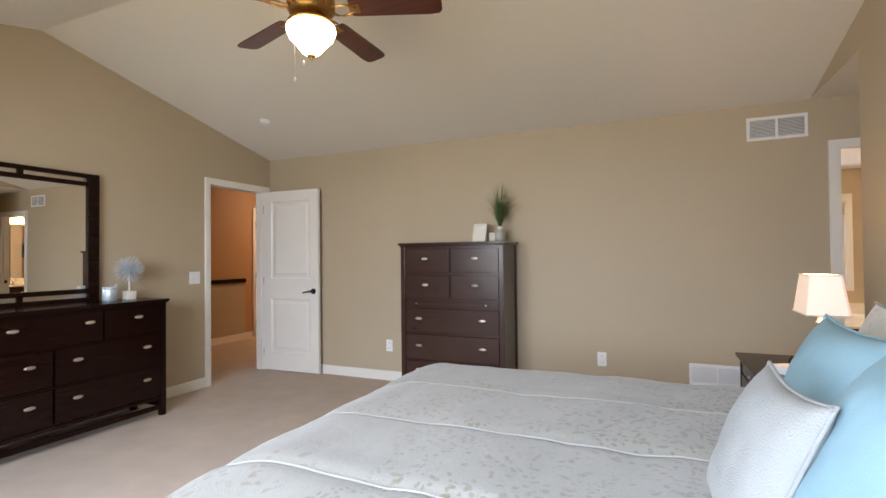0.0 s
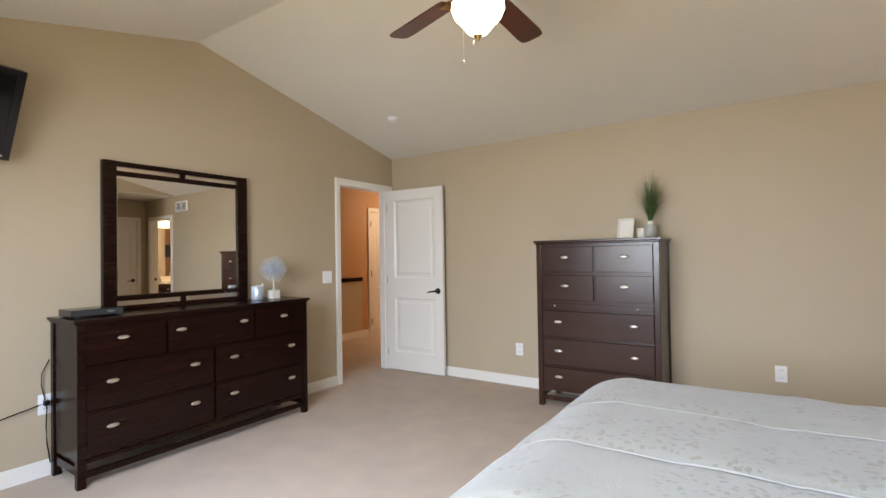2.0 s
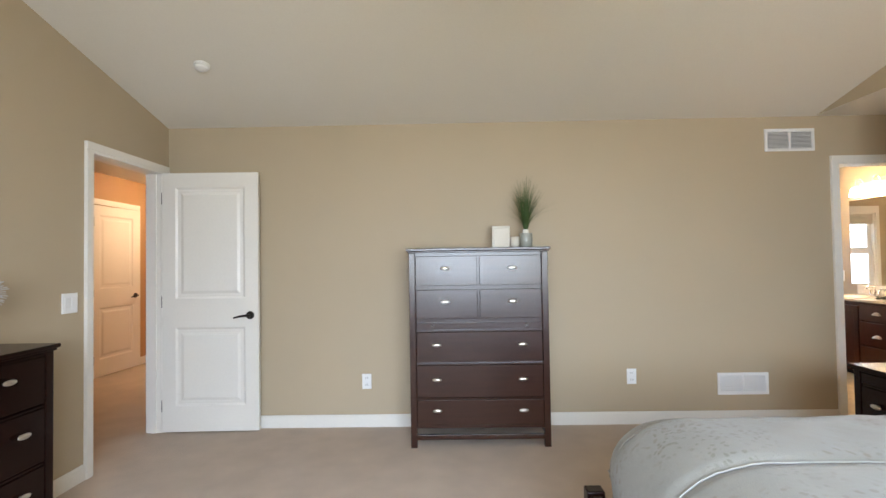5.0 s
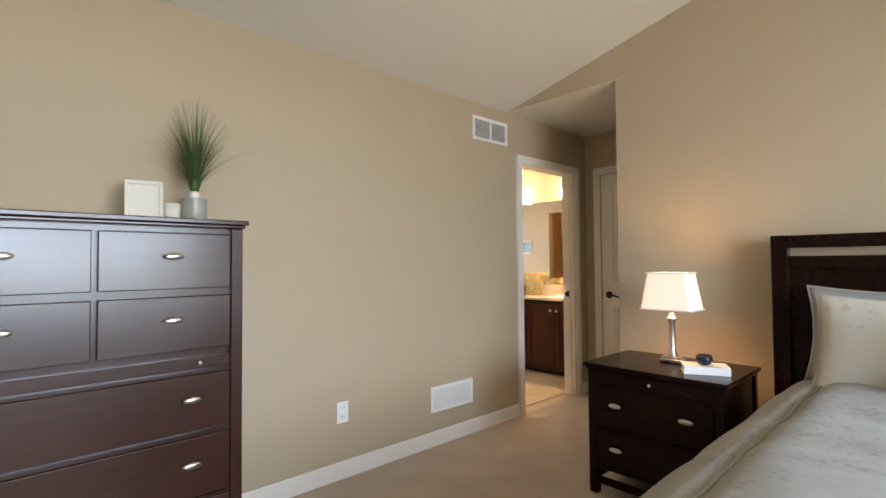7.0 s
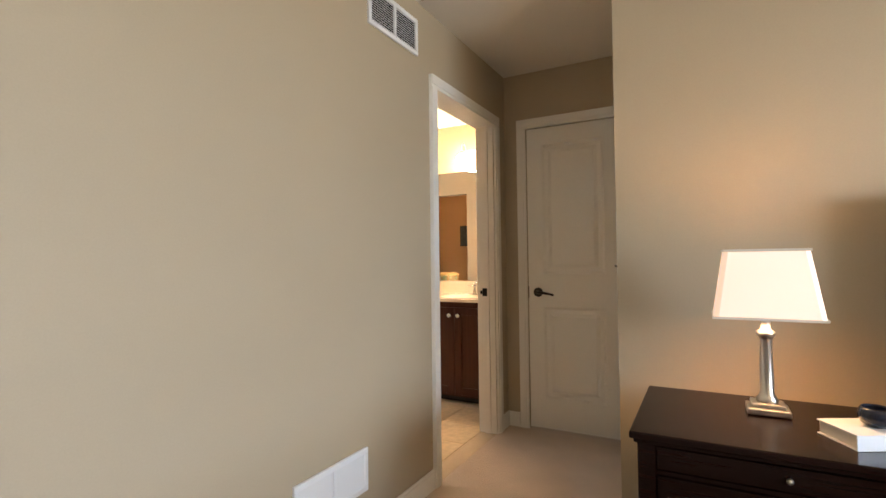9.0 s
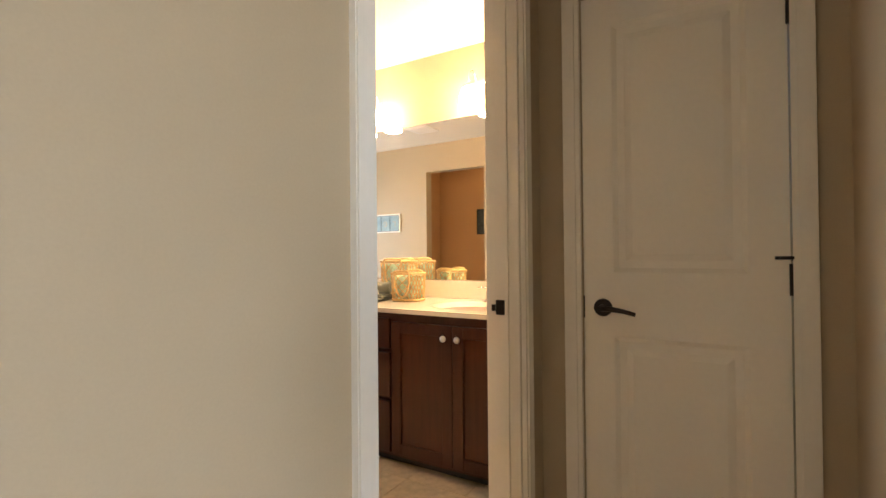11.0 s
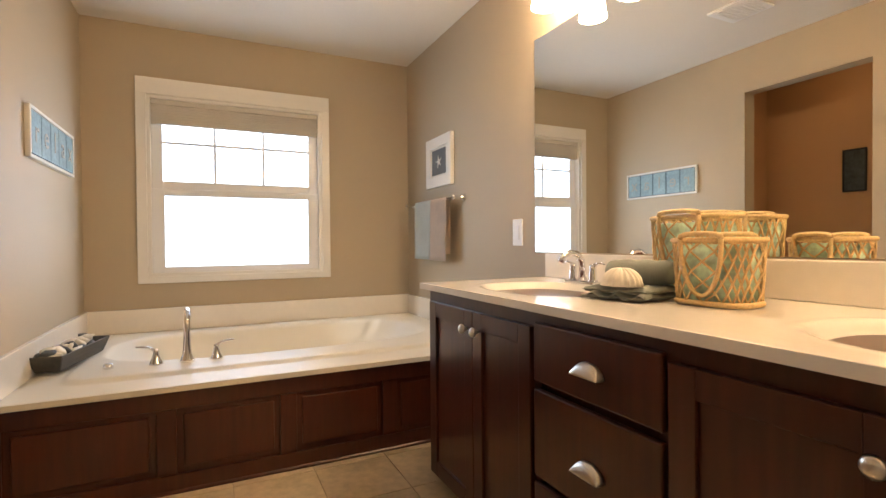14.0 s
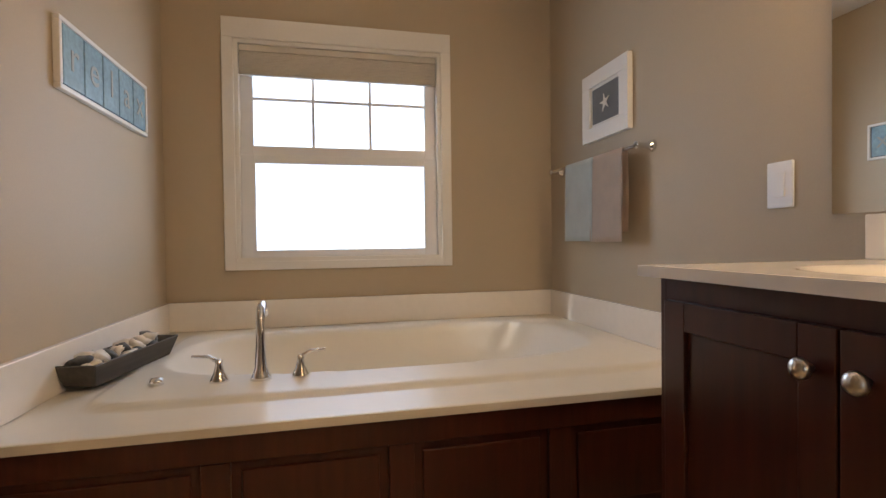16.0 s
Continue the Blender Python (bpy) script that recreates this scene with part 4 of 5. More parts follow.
# things on the dresser
r = thing("cable_box", pose(0.20, -3.13, 0.957, 0, 0, 90), "flat black cable box on the dresser", "cable box")
part("housing", boxes((-0.12, 0.15, -0.10, 0.10, 0.006, 0.046), bev=0.004), BLACK, r)
part("front_panel", boxes((-0.117, 0.147, -0.104, -0.10, 0.009, 0.042)), DARK, r)
part("display", boxes((0.06, 0.10, -0.1055, -0.104, 0.022, 0.032)), GREY, r)
for x in (-0.1, 0.12):
    part("foot", boxes((x, x + 0.02, -0.1, 0.1, 0, 0.006)), DARK, r)
j = thing("candle_jar", pose(0.20, -1.955, 0.956), "silver lidded jar on the dresser", "jar")
part("jar", lathe(bmesh.new(), [(0.045, 0), (0.05, 0.005), (0.05, 0.09), (0.047, 0.096), (0.0, 0.096)], 28), TIN, j)
part("lid", lathe(bmesh.new(), [(0.051, 0.096), (0.051, 0.106), (0.045, 0.111), (0.0, 0.113)], 28), TIN, j)
part("handle", tube(bmesh.new(), [(0.0, 0.040, 0.108), (0, 0.058, 0.12), (0, 0.05, 0.132), (0, 0.038, 0.114)], 0.004), TIN, j)
s = thing("starburst_ornament", pose(0.20, -1.80, 0.956), "silver starburst ornament on a white block", "ornament")
part("block", boxes((-0.036, 0.036, -0.036, 0.036, 0, 0.07), bev=0.003), PAPER, s, "white wooden block")
part("stem", rod(bmesh.new(), (0, 0, 0.07), (0, 0, 0.19), 0.006), PAPER, s)
bm = bmesh.new()
bmesh.ops.create_uvsphere(bm, u_segments=12, v_segments=8, radius=0.02, matrix=Matrix.Translation((0, 0, 0.245)))
random.seed(9)
for k in range(150):
    z = 1 - 2 * (k + 0.5) / 150
    a = k * 2.39996
    q = math.sqrt(1 - z * z)
    dv = Vector((q * math.cos(a), q * math.sin(a), z))
    rod(bm, Vector((0, 0, 0.245)) + dv * 0.015, Vector((0, 0, 0.245)) + dv * random.uniform(0.10, 0.122), 0.0024, 0.0015, 5)
part("burst", bm, TIN, s, "ball of fine silver spines")

# television on a wall arm, tipped down
e0, e1 = Vector((0.13, -3.487, 1.86)), Vector((0.36, -3.468, 2.31))
up = (e1 - e0).normalized()
left = Vector((0.10, -1, 0)).normalized()
nrm = up.cross(left).normalized()
up = left.cross(nrm).normalized()
tm = Matrix((left, up, nrm)).transposed().to_4x4()
tm.translation = e0
H = (e1 - e0).length
tv = thing("television", tm, "black flat television tipped down on a wall arm", "television")
sgn = 1 if nrm.x > 0 else -1
part("housing", boxes((0, 0.86, 0, H, -0.05 if sgn > 0 else 0.0, 0.0 if sgn > 0 else 0.05), bev=0.006), BLACK, tv)
part("bezel", boxes((0, 0.86, 0, 0.055, 0.0, sgn * 0.008), (0, 0.86, H - 0.035, H, 0.0, sgn * 0.008), (0, 0.04, 0.055, H - 0.035, 0, sgn * 0.008), (0.82, 0.86, 0.055, H - 0.035, 0, sgn * 0.008)), BLACK, tv)
part("screen", boxes((0.04, 0.82, 0.055, H - 0.035, 0.0, sgn * 0.003)), plain("dark_screen", (0.006, 0.006, 0.007), 0.1), tv)
part("indicator", boxes((0.035, 0.055, 0.022, 0.028, sgn * 0.008, sgn * 0.009)), PLASTIC, tv)
for nm, bm in (("wall_plate", boxes((0, 0.012, -3.95, -3.85, 1.98, 2.18), bev=0.002)), ("arm", tube(bmesh.new(), [(0.01, -3.9, 2.08), (0.09, -3.9, 2.08), (0.2, -3.9, 2.09)], 0.014))):
    part(nm, bm, BRONZE, tv, "black steel wall bracket").matrix_parent_inverse = tm.inverted()
c = thing("power_cable", pose(0, 0, 0), "thin black cables hanging by the dresser", "cable")
part("cable", tube(bmesh.new(), [(0.012, -3.285, 0.44), (0.03, -3.33, 0.435), (0.035, -3.5, 0.40), (0.035, -3.75, 0.31), (0.035, -4.0, 0.17), (0.035, -4.25, 0.03), (0.05, -4.5, 0.006)], 0.004), BLACK, c)
part("cable", tube(bmesh.new(), [(0.012, -3.285, 0.44), (0.03, -3.287, 0.40), (0.028, -3.29, 0.30), (0.025, -3.285, 0.2), (0.028, -3.275, 0.12), (0.03, -3.27, 0.08)], 0.0035), BLACK, c)
part("cable", tube(bmesh.new(), [(0.03, -3.274, 0.7), (0.028, -3.31, 0.62), (0.02, -3.31, 0.55), (0.014, -3.29, 0.46)], 0.003), BLACK, c)
part("plug", boxes((0.009, 0.035, -3.30, -3.27, 0.425, 0.455), bev=0.003), BLACK, c)

# smoke detector on the vault
sd = thing("smoke_detector", pose(0.683, -0.79, roof(-0.79), 180 + math.degrees(math.atan(SLOPE)) * -1, 0, 0), "round white smoke detector on the sloping ceiling", "smoke detector")
part("base", lathe(bmesh.new(), [(0.05, 0), (0.05, 0.01), (0.047, 0.013), (0.0, 0.013)], 28), PLASTIC, sd)
part("cover", lathe(bmesh.new(), [(0.042, 0.013), (0.04, 0.028), (0.032, 0.034), (0.0, 0.036)], 28), PLASTIC, sd)

# ceiling fan
FX, FY = 2.567, -2.445
fan = thing("ceiling_fan", pose(FX, FY, 2.28), "brass and mahogany ceiling fan with lit bowl", "ceiling fan")
part("glass_bowl", lathe(bmesh.new(), [(0.0, 0.012), (0.02, 0.012), (0.045, 0.028), (0.075, 0.065), (0.108, 0.10), (0.122, 0.135), (0.12, 0.155), (0.106, 0.165), (0.09, 0.165)], 40), BOWL, fan, "lit alabaster glass bowl")
part("finial", lathe(bmesh.new(), [(0.0, -0.012), (0.008, -0.006), (0.006, 0.0), (0.018, 0.008), (0.024, 0.016), (0.0, 0.02)], 20), BRASS, fan, "small finial under the bowl")
part("light_fitter", lathe(bmesh.new(), [(0.09, 0.165), (0.112, 0.168), (0.115, 0.178), (0.085, 0.19), (0.07, 0.205), (0.07, 0.215)], 32), BRASS, fan, "antique brass light fitter")
part("motor_housing", lathe(bmesh.new(), [(0.07, 0.215), (0.10, 0.218), (0.112, 0.235), (0.112, 0.275), (0.118, 0.28), (0.118, 0.295), (0.105, 0.325), (0.06, 0.345), (0.03, 0.35)], 36), BRASS, fan, "carved antique brass motor housing")
bm = bmesh.new()
for k in range(24):
    a = k * math.pi / 12
    tube(bm, [((0.113 + 0.002 * (q % 2)) * math.cos(a + 0.06 * math.sin(q)), (0.113 + 0.002 * (q % 2)) * math.sin(a + 0.06 * math.sin(q)), 0.235 + 0.01 * q) for q in range(5)], 0.004, 5)
part("fluting", bm, BRASS, fan)
part("downrod", rod(bmesh.new(), (0, 0, 0.345), (0, 0, 0.64), 0.012), BRASS, fan)
part("canopy", lathe(bmesh.new(), [(0.015, 0.57), (0.05, 0.60), (0.07, 0.64), (0.072, 0.665), (0.0, 0.665)], 28), BRASS, fan)
for k in range(5):
    a = math.radians(19 + 72 * k)
    ux, uy = Vector((math.cos(a), math.sin(a), 0)), Vector((-math.sin(a), math.cos(a), 0))
    M = Matrix((ux, uy, Vector((0, 0, 1)))).transposed().to_4x4() @ Matrix.Translation((0, 0, 0.246)) @ Matrix.Rotation(radians(-11), 4, "X")
    bm = bmesh.new()
    outline = [(0.20, -0.052), (0.23, -0.058), (0.60, -0.068), (0.645, -0.062), (0.66, -0.04), (0.66, 0.04), (0.645, 0.062), (0.60, 0.068), (0.23, 0.058), (0.20, 0.052)]
    prism(bm, outline, -0.004, 0.004, "z")
    bm.transform(M)
    blade = part("blade", bm, BLADE, fan, "dark mahogany fan blade")
    bm = bmesh.new()
    for sy in (-1, 1):
        tube(bm, [(0.095, sy * 0.012, -0.004), (0.13, sy * 0.034, -0.012), (0.165, sy * 0.04, -0.012), (0.195, sy * 0.028, -0.01), (0.235, sy * 0.012, -0.008)], 0.006, 6)
    box(bm, 0.195, 0.25, -0.03, 0.03, -0.010, -0.0045, bev=0.002)
    bm.transform(M)
    part("blade_bracket", bm, BRASS, blade, "scrolled brass blade bracket")
for x, y, z in ((0.03, -0.095, -0.06), (-0.02, -0.1, -0.135)):
    bm = tube(bmesh.new(), [(x, y, 0.17), (x, y, z)], 0.0012, 5)
    lathe(bm, [(0.0, -0.016), (0.006, -0.014), (0.007, 0.0), (0.003, 0.008), (0.0, 0.01)], 10, (x, y, z))
    part("pull_chain", bm, NICKEL, fan, "beaded pull chain with a weight")

# hall lamp over the landing
hl = thing("hall_ceiling_lamp", pose(-1.0, 2.3, 2.43), "warm round ceiling lamp in the hall", "lamp")
part("base", lathe(bmesh.new(), [(0.0, 0.0), (0.15, 0.0), (0.15, -0.02), (0.0, -0.02)], 28), BRASS, hl)
part("glass_bowl", lathe(bmesh.new(), [(0.145, -0.02), (0.14, -0.06), (0.09, -0.10), (0.0, -0.115)], 28), glowing("lit_hall_glass", (1.0, 0.70, 0.43), 100.0), hl)

# ---- bathroom ----
FRONT = 6.665
v = thing("vanity", pose(0, 0, 0), "cherry-stained double vanity with nickel hardware", "vanity")
VY0, VY1, VZ0, VZ1 = 0.13, 2.09, 0.055, 0.809
part("carcass", boxes((FRONT + 0.02, BATHE - 0.005, VY0, VY1 - 0.018, VZ0 + 0.002, VZ1)), CHERRY, v)
part("end_panel", boxes((FRONT, BATHE - 0.005, VY1 - 0.018, VY1, VZ0, VZ1), bev=0.002), CHERRY, v)
part("toe_kick", boxes((FRONT + 0.06, FRONT + 0.08, VY0, VY1 - 0.03, 0, VZ0)), DARK, v)
part("front_frame", boxes((FRONT, FRONT + 0.02, VY0, VY1 - 0.018, 0.755, VZ1), (FRONT, FRONT + 0.02, VY0, VY1 - 0.018, VZ0, 0.075), (FRONT, FRONT + 0.02, 2.045, VY1 - 0.018, 0.075, 0.755), (FRONT, FRONT + 0.02, 1.345, 1.375, 0.075, 0.755), (FRONT, FRONT + 0.02, 0.915, 0.945, 0.075, 0.755)), CHERRY, v)


def shaker(parent, name, y0, y1, z0, z1, knob=None, pull=None, flat=False):
    """A cabinet front facing west, standing proud of the face frame."""
    x0, x1, s = FRONT - 0.019, FRONT - 0.001, 0.058
    if flat:
        bm = boxes((x0, x1, y0, y1, z0, z1), bev=0.005)
        dr = part(name, bm, CHERRY, parent)
    else:
        bm = boxes((x0, x1, y0, y0 + s, z0, z1), (x0, x1, y1 - s, y1, z0, z1), (x0, x1, y0 + s, y1 - s, z0, z0 + s), (x0, x1, y0 + s, y1 - s, z1 - s, z1), bev=0.002)
        dr = part(name, bm, CHERRY, parent)
        part("panel", boxes((x0 + 0.009, x1 - 0.002, y0 + s - 0.003, y1 - s + 0.003, z0 + s - 0.003, z1 - s + 0.003)), CHERRY, dr)
    if knob:
        bm = bmesh.new()
        rod(bm, (x0, knob[0], knob[1]), (x0 - 0.016, knob[0], knob[1]), 0.006)
        bmesh.ops.create_uvsphere(bm, u_segments=18, v_segments=12, radius=1, matrix=Matrix.LocRotScale((x0 - 0.021, knob[0], knob[1]), None, (0.011, 0.0165, 0.0165)))
        for f in bm.faces:
            f.smooth = True
        part("knob", bm, NICKEL, dr, "round nickel knob")
    if pull:
        bm = bmesh.new()
        n, k = 18, 8
        rows = []
        for i in range(n + 1):
            a = math.pi * i / n
            r = []
            for j in range(k + 1):
                q = j / k * math.pi / 2
                r.append(bm.verts.new((x0 - 0.024 * math.sin(q) - 0.001, pull[0] - 0.048 * math.cos(a) * (1 - 0.06 * j / k), pull[1] - 0.016 + 0.034 * math.sin(a) * math.cos(q))))
            rows.append(r)
        for i in range(n):
            for j in range(k):
                bm.faces.new((rows[i][j], rows[i + 1][j], rows[i + 1][j + 1], rows[i][j + 1]))
        bmesh.ops.remove_doubles(bm, verts=bm.verts, dist=0.0002)
        bmesh.ops.solidify(bm, geom=bm.faces[:], thickness=0.002)
        for f in bm.faces:
            f.smooth = True
        part("cup_pull", bm, NICKEL, dr, "nickel cup pull")
    return dr


shaker(v, "door", 1.702, 2.055, 0.075, 0.765, (1.738, 0.703))
shaker(v, "door", 1.372, 1.698, 0.075, 0.765, (1.662, 0.703))
shaker(v, "door", 0.555, 0.922, 0.075, 0.765, (0.592, 0.703))
shaker(v, "door", 0.205, 0.551, 0.075, 0.765, (0.514, 0.703))
for z0, z1, zp in ((0.62, 0.78, 0.70), (0.36, 0.60, 0.465), (0.075, 0.345, 0.175)):
    shaker(v, "drawer", 0.936, 1.356, z0, z1, None, (1.137, zp), True)

# counter with two moulded basins
ct = thing("countertop", pose(0, 0, 0), "cream cultured-marble top with two moulded basins", "countertop")
SINKS = ((6.94, 1.66), (6.95, 0.54))


def counter_z(x, y):
    z = 0.834
    for cx, cy in SINKS:
        r = (abs((x - cx) / 0.205) ** 2.6 + abs((y - cy) / 0.27) ** 2.6) ** (1 / 2.6)
        if r < 1.12:
            z += 0.0012 * math.exp(-((r - 1.06) / 0.04) ** 2)
        if r < 1:
            z -= 0.12 * (1 - r ** 2.2)
    return z


bm = bmesh.new()
X0, X1, Y0, Y1 = 6.632, BATHE - 0.002, 0.12, 2.122
NX, NY = 54, 150
g = [[bm.verts.new((X0 + (X1 - X0) * i / NX, Y0 + (Y1 - Y0) * j / NY, counter_z(X0 + (X1 - X0) * i / NX, Y0 + (Y1 - Y0) * j / NY))) for j in range(NY + 1)] for i in range(NX + 1)]
for i in range(NX):
    for j in range(NY):
        bm.faces.new((g[i][j], g[i + 1][j], g[i + 1][j + 1], g[i][j + 1])).smooth = True
loop = [g[0][j] for j in range(NY + 1)] + [g[i][NY] for i in range(1, NX + 1)] + [g[NX][j] for j in range(NY - 1, -1, -1)] + [g[i][0] for i in range(NX - 1, 0, -1)]
low = [bm.verts.new((p.co.x, p.co.y, 0.811)) for p in loop]
for i in range(len(loop)):
    j = (i + 1) % len(loop)
    bm.faces.new((loop[i], low[i], low[j], loop[j]))
bmesh.ops.recalc_face_normals(bm, faces=bm.faces)
part("slab", bm, MARBLE, ct)
part("backsplash", boxes((BATHE - 0.024, BATHE - 0.002, 0.12, 2.237 - 0.115, 0.8345, 0.947), bev=0.004), MARBLE, ct)
for cx, cy in SINKS:
    part("drain", lathe(bmesh.new(), [(0.0, 0.0), (0.022, 0.0), (0.024, 0.004), (0.012, 0.006), (0.0, 0.006)], 20, (cx, cy, 0.7145)), CHROME, ct, "chrome drain")


def basin_tap(m):
    root = thing("basin_tap", m, "chrome basin tap with two lever handles", "tap", "taps on the vanity")
    part("base_plate", boxes((-0.026, 0.026, -0.082, 0.082, 0, 0.012), bev=0.006), CHROME, root)
    pts = [(0, 0, 0.01), (0, 0, 0.06), (-0.006, 0, 0.09), (-0.03, 0, 0.118), (-0.065, 0, 0.124), (-0.098, 0, 0.108), (-0.112, 0, 0.085)]
    part("spout", tube(bmesh.new(), pts, [0.018, 0.014, 0.013, 0.012, 0.012, 0.011, 0.012], 14), CHROME, root)
    for s_ in (-1, 1):
        h = part("handle_post", lathe(bmesh.new(), [(0.020, 0.012), (0.017, 0.02), (0.013, 0.06), (0.014, 0.075), (0.0, 0.08)], 18, (0, s_ * 0.056, 0)), CHROME, root)
        part("lever", tube(bmesh.new(), [(0, s_ * 0.056, 0.074), (0.0, s_ * 0.09, 0.084), (0.0, s_ * 0.125, 0.080)], [0.007, 0.005, 0.004]), CHROME, h)
    return root


tap = basin_tap(pose(7.17, 1.745, 0.8345))
copy_thing(tap, pose(7.17, 0.555, 0.8345))

wm = thing("vanity_mirror", pose(0, 0, 0), "large frameless mirror above the vanity", "mirror")
part("glass", boxes((BATHE - 0.008, BATHE - 0.001, 0.35, 2.215, 0.952, 1.985)), MIRROR, wm)
for y in (0.7, 1.85):
    part("clip", boxes((BATHE - 0.011, BATHE - 0.008, y, y + 0.02, 1.97, 1.99)), CHROME, wm)


def vanity_light(m):
    """Bar with three bell shades below scrolled arms; local y runs along the wall, -x into the room."""
    root = thing("vanity_light", m, "nickel wall light with three lit opal shades", "wall lamp", "lights above the vanity mirror")
    part("back_plate", boxes((-0.022, -0.001, -0.12, 0.12, -0.05, 0.05), bev=0.01), NICKEL, root)
    part("bar", rod(bmesh.new(), (-0.045, -0.27, 0), (-0.045, 0.27, 0), 0.008), NICKEL, root)
    part("post", rod(bmesh.new(), (-0.02, 0, 0), (-0.05, 0, 0), 0.012), NICKEL, root)
    for y in (-0.232, 0, 0.232):
        pts = [(-0.045, y, 0.0), (-0.06, y, 0.04), (-0.095, y, 0.062), (-0.13, y, 0.045), (-0.139, y, 0.01), (-0.139, y, -0.03)]
        arm = part("arm", tube(bmesh.new(), pts, 0.0055, 8), NICKEL, root, "scrolled nickel arm")
        part("holder", lathe(bmesh.new(), [(0.008, 0.0), (0.024, -0.012), (0.026, -0.03), (0.0, -0.03)], 18, (-0.139, y, -0.02)), NICKEL, arm)
        part("shade", lathe(bmesh.new(), [(0.022, 0.0), (0.042, -0.012), (0.053, -0.04), (0.056, -0.075), (0.063, -0.105), (0.060, -0.105), (0.05, -0.07), (0.04, -0.03), (0.0, -0.02)], 26, (-0.139, y, -0.05)), GLOBE, root, "lit opal glass bell shade")
    return root


vl = vanity_light(pose(BATHE, 1.722, 2.165))
copy_thing(vl, pose(BATHE, 0.488, 2.165))

# towel rail with two towels
tr = thing("towel_rail", pose(0, 0, 0), "chrome towel rail on the tan wall", "towel rail")
part("bar", rod(bmesh.new(), (BATHE - 0.07, 2.96, 1.285), (BATHE - 0.07, 3.79, 1.285), 0.008), CHROME, tr)
for y in (2.97, 3.78):
    part("post", lathe(bmesh.new(), [(0.026, 0.0), (0.02, 0.012), (0.011, 0.03), (0.012, 0.07), (0.016, 0.082), (0.0, 0.086)], 18), CHROME, tr).matrix_world = look((BATHE, y, 1.285), (BATHE + 1, y, 1.285))


def hung_towel(label, y0, y1, front, back, mat, seed):
    bm = bmesh.new()
    n, k = 16, 26
    prof = []
    for i in range(k + 1):
        q = i / k
        if q < 0.48:
            prof.append((BATHE - 0.07 - 0.014 - 0.012 * (0.48 - q), 1.285 - front + front * q / 0.48))
        elif q < 0.56:
            a = math.pi * (q - 0.48) / 0.08
            prof.append((BATHE - 0.07 - 0.014 * math.cos(a), 1.285 + 0.014 * math.sin(a)))
        else:
            prof.append((BATHE - 0.07 + 0.014, 1.285 - back * (q - 0.56) / 0.44))
    g = [[bm.verts.new((x + 0.006 * noise.noise((j * 0.5, z * 3, seed)) * (1.3 - z), y0 + (y1 - y0) * j / n + 0.006 * noise.noise((z * 5, j, seed)), z)) for j in range(n + 1)] for x, z in prof]
    for i in range(k):
        for j in range(n):
            bm.faces.new((g[i][j], g[i + 1][j], g[i + 1][j + 1], g[i][j + 1]))
    bmesh.ops.solidify(bm, geom=bm.faces[:], thickness=0.008)
    for f in bm.faces:
        f.smooth = True
    single("towel", bm, mat, label, "towel", group="towels on the rail")


hung_towel("pale sage towel folded over the rail", 3.31, 3.59, 0.40, 0.36, TOWEL_A, 2)
hung_towel("sand-coloured towel folded over the rail", 3.06, 3.33, 0.405, 0.36, TOWEL_B, 5)

pf = picture_frame("framed_starfish", "white framed starfish on a grey mat", pose(BATHE, 3.505, 1.39, 0, 0, -90), 0.40, 0.345, 0.07, TRIM, PAPER, "picture", 0.028)
part("mat_board", boxes((0.085, 0.315, -0.0165, -0.0145, 0.085, 0.26)), GREY, pf, "dark grey mat")
bm = bmesh.new()
star = []
for k in range(10):
    a, rr = math.pi / 2 + k * math.pi / 5 + 0.2, 0.045 if k % 2 == 0 else 0.013
    star.append((0.2 + rr * math.cos(a), 0.172 + rr * math.sin(a)))
prism(bm, star, -0.021, -0.0165, "y")
part("starfish", bm, SHELL, pf)

# word board: five blue slats with letters in a white frame, facing east
wb = picture_frame("word_board", "white framed board of five blue lettered slats", pose(BATHW, 2.93, 1.39, 0, 0, 90), 0.735, 0.232, 0.016, TRIM, DARK, "wall art", 0.022)
for k, ch in enumerate("relax"):
    x0 = 0.022 + k * 0.139
    sl = part("slat", boxes((x0, x0 + 0.131, -0.021, -0.012, 0.02, 0.212), bev=0.002), BOARD, wb, "mottled blue board")
    cu = bpy.data.curves.new("letter", "FONT")
    cu.body, cu.size, cu.align_x, cu.extrude = ch, 0.15, "CENTER", 0.0008
    lt = new("letter", cu)
    cu.materials.append(CERAMIC)
    lt.parent = sl
    lt.matrix_basis = pose(x0 + 0.065, -0.0225, 0.075, 90, 0, 0)

# bathtub in its deck
tub = thing("bathtub", pose(0, 0, 0), "cream drop-in bathtub in a wood-panelled deck", "bathtub")
CX, CY, AX, AY = 6.23, 3.29, 0.87, 0.42


def tub_z(x, y):
    r = (abs((x - CX) / AX) ** 3 + abs((y - CY) / AY) ** 3) ** (1 / 3)
    rim = (abs((x - CX) / (AX + 0.085)) ** 16 + abs((y - 3.23) / 0.57) ** 16) ** (1 / 16)
    z = 0.436 + (0.016 * min(1, max(0, (1 - rim) / 0.022)))
    if r < 1:
        z -= 0.36 * min(1, (1 - r ** 5) ** 1.0) * (0.72 + 0.28 * (1 - r))
    return z


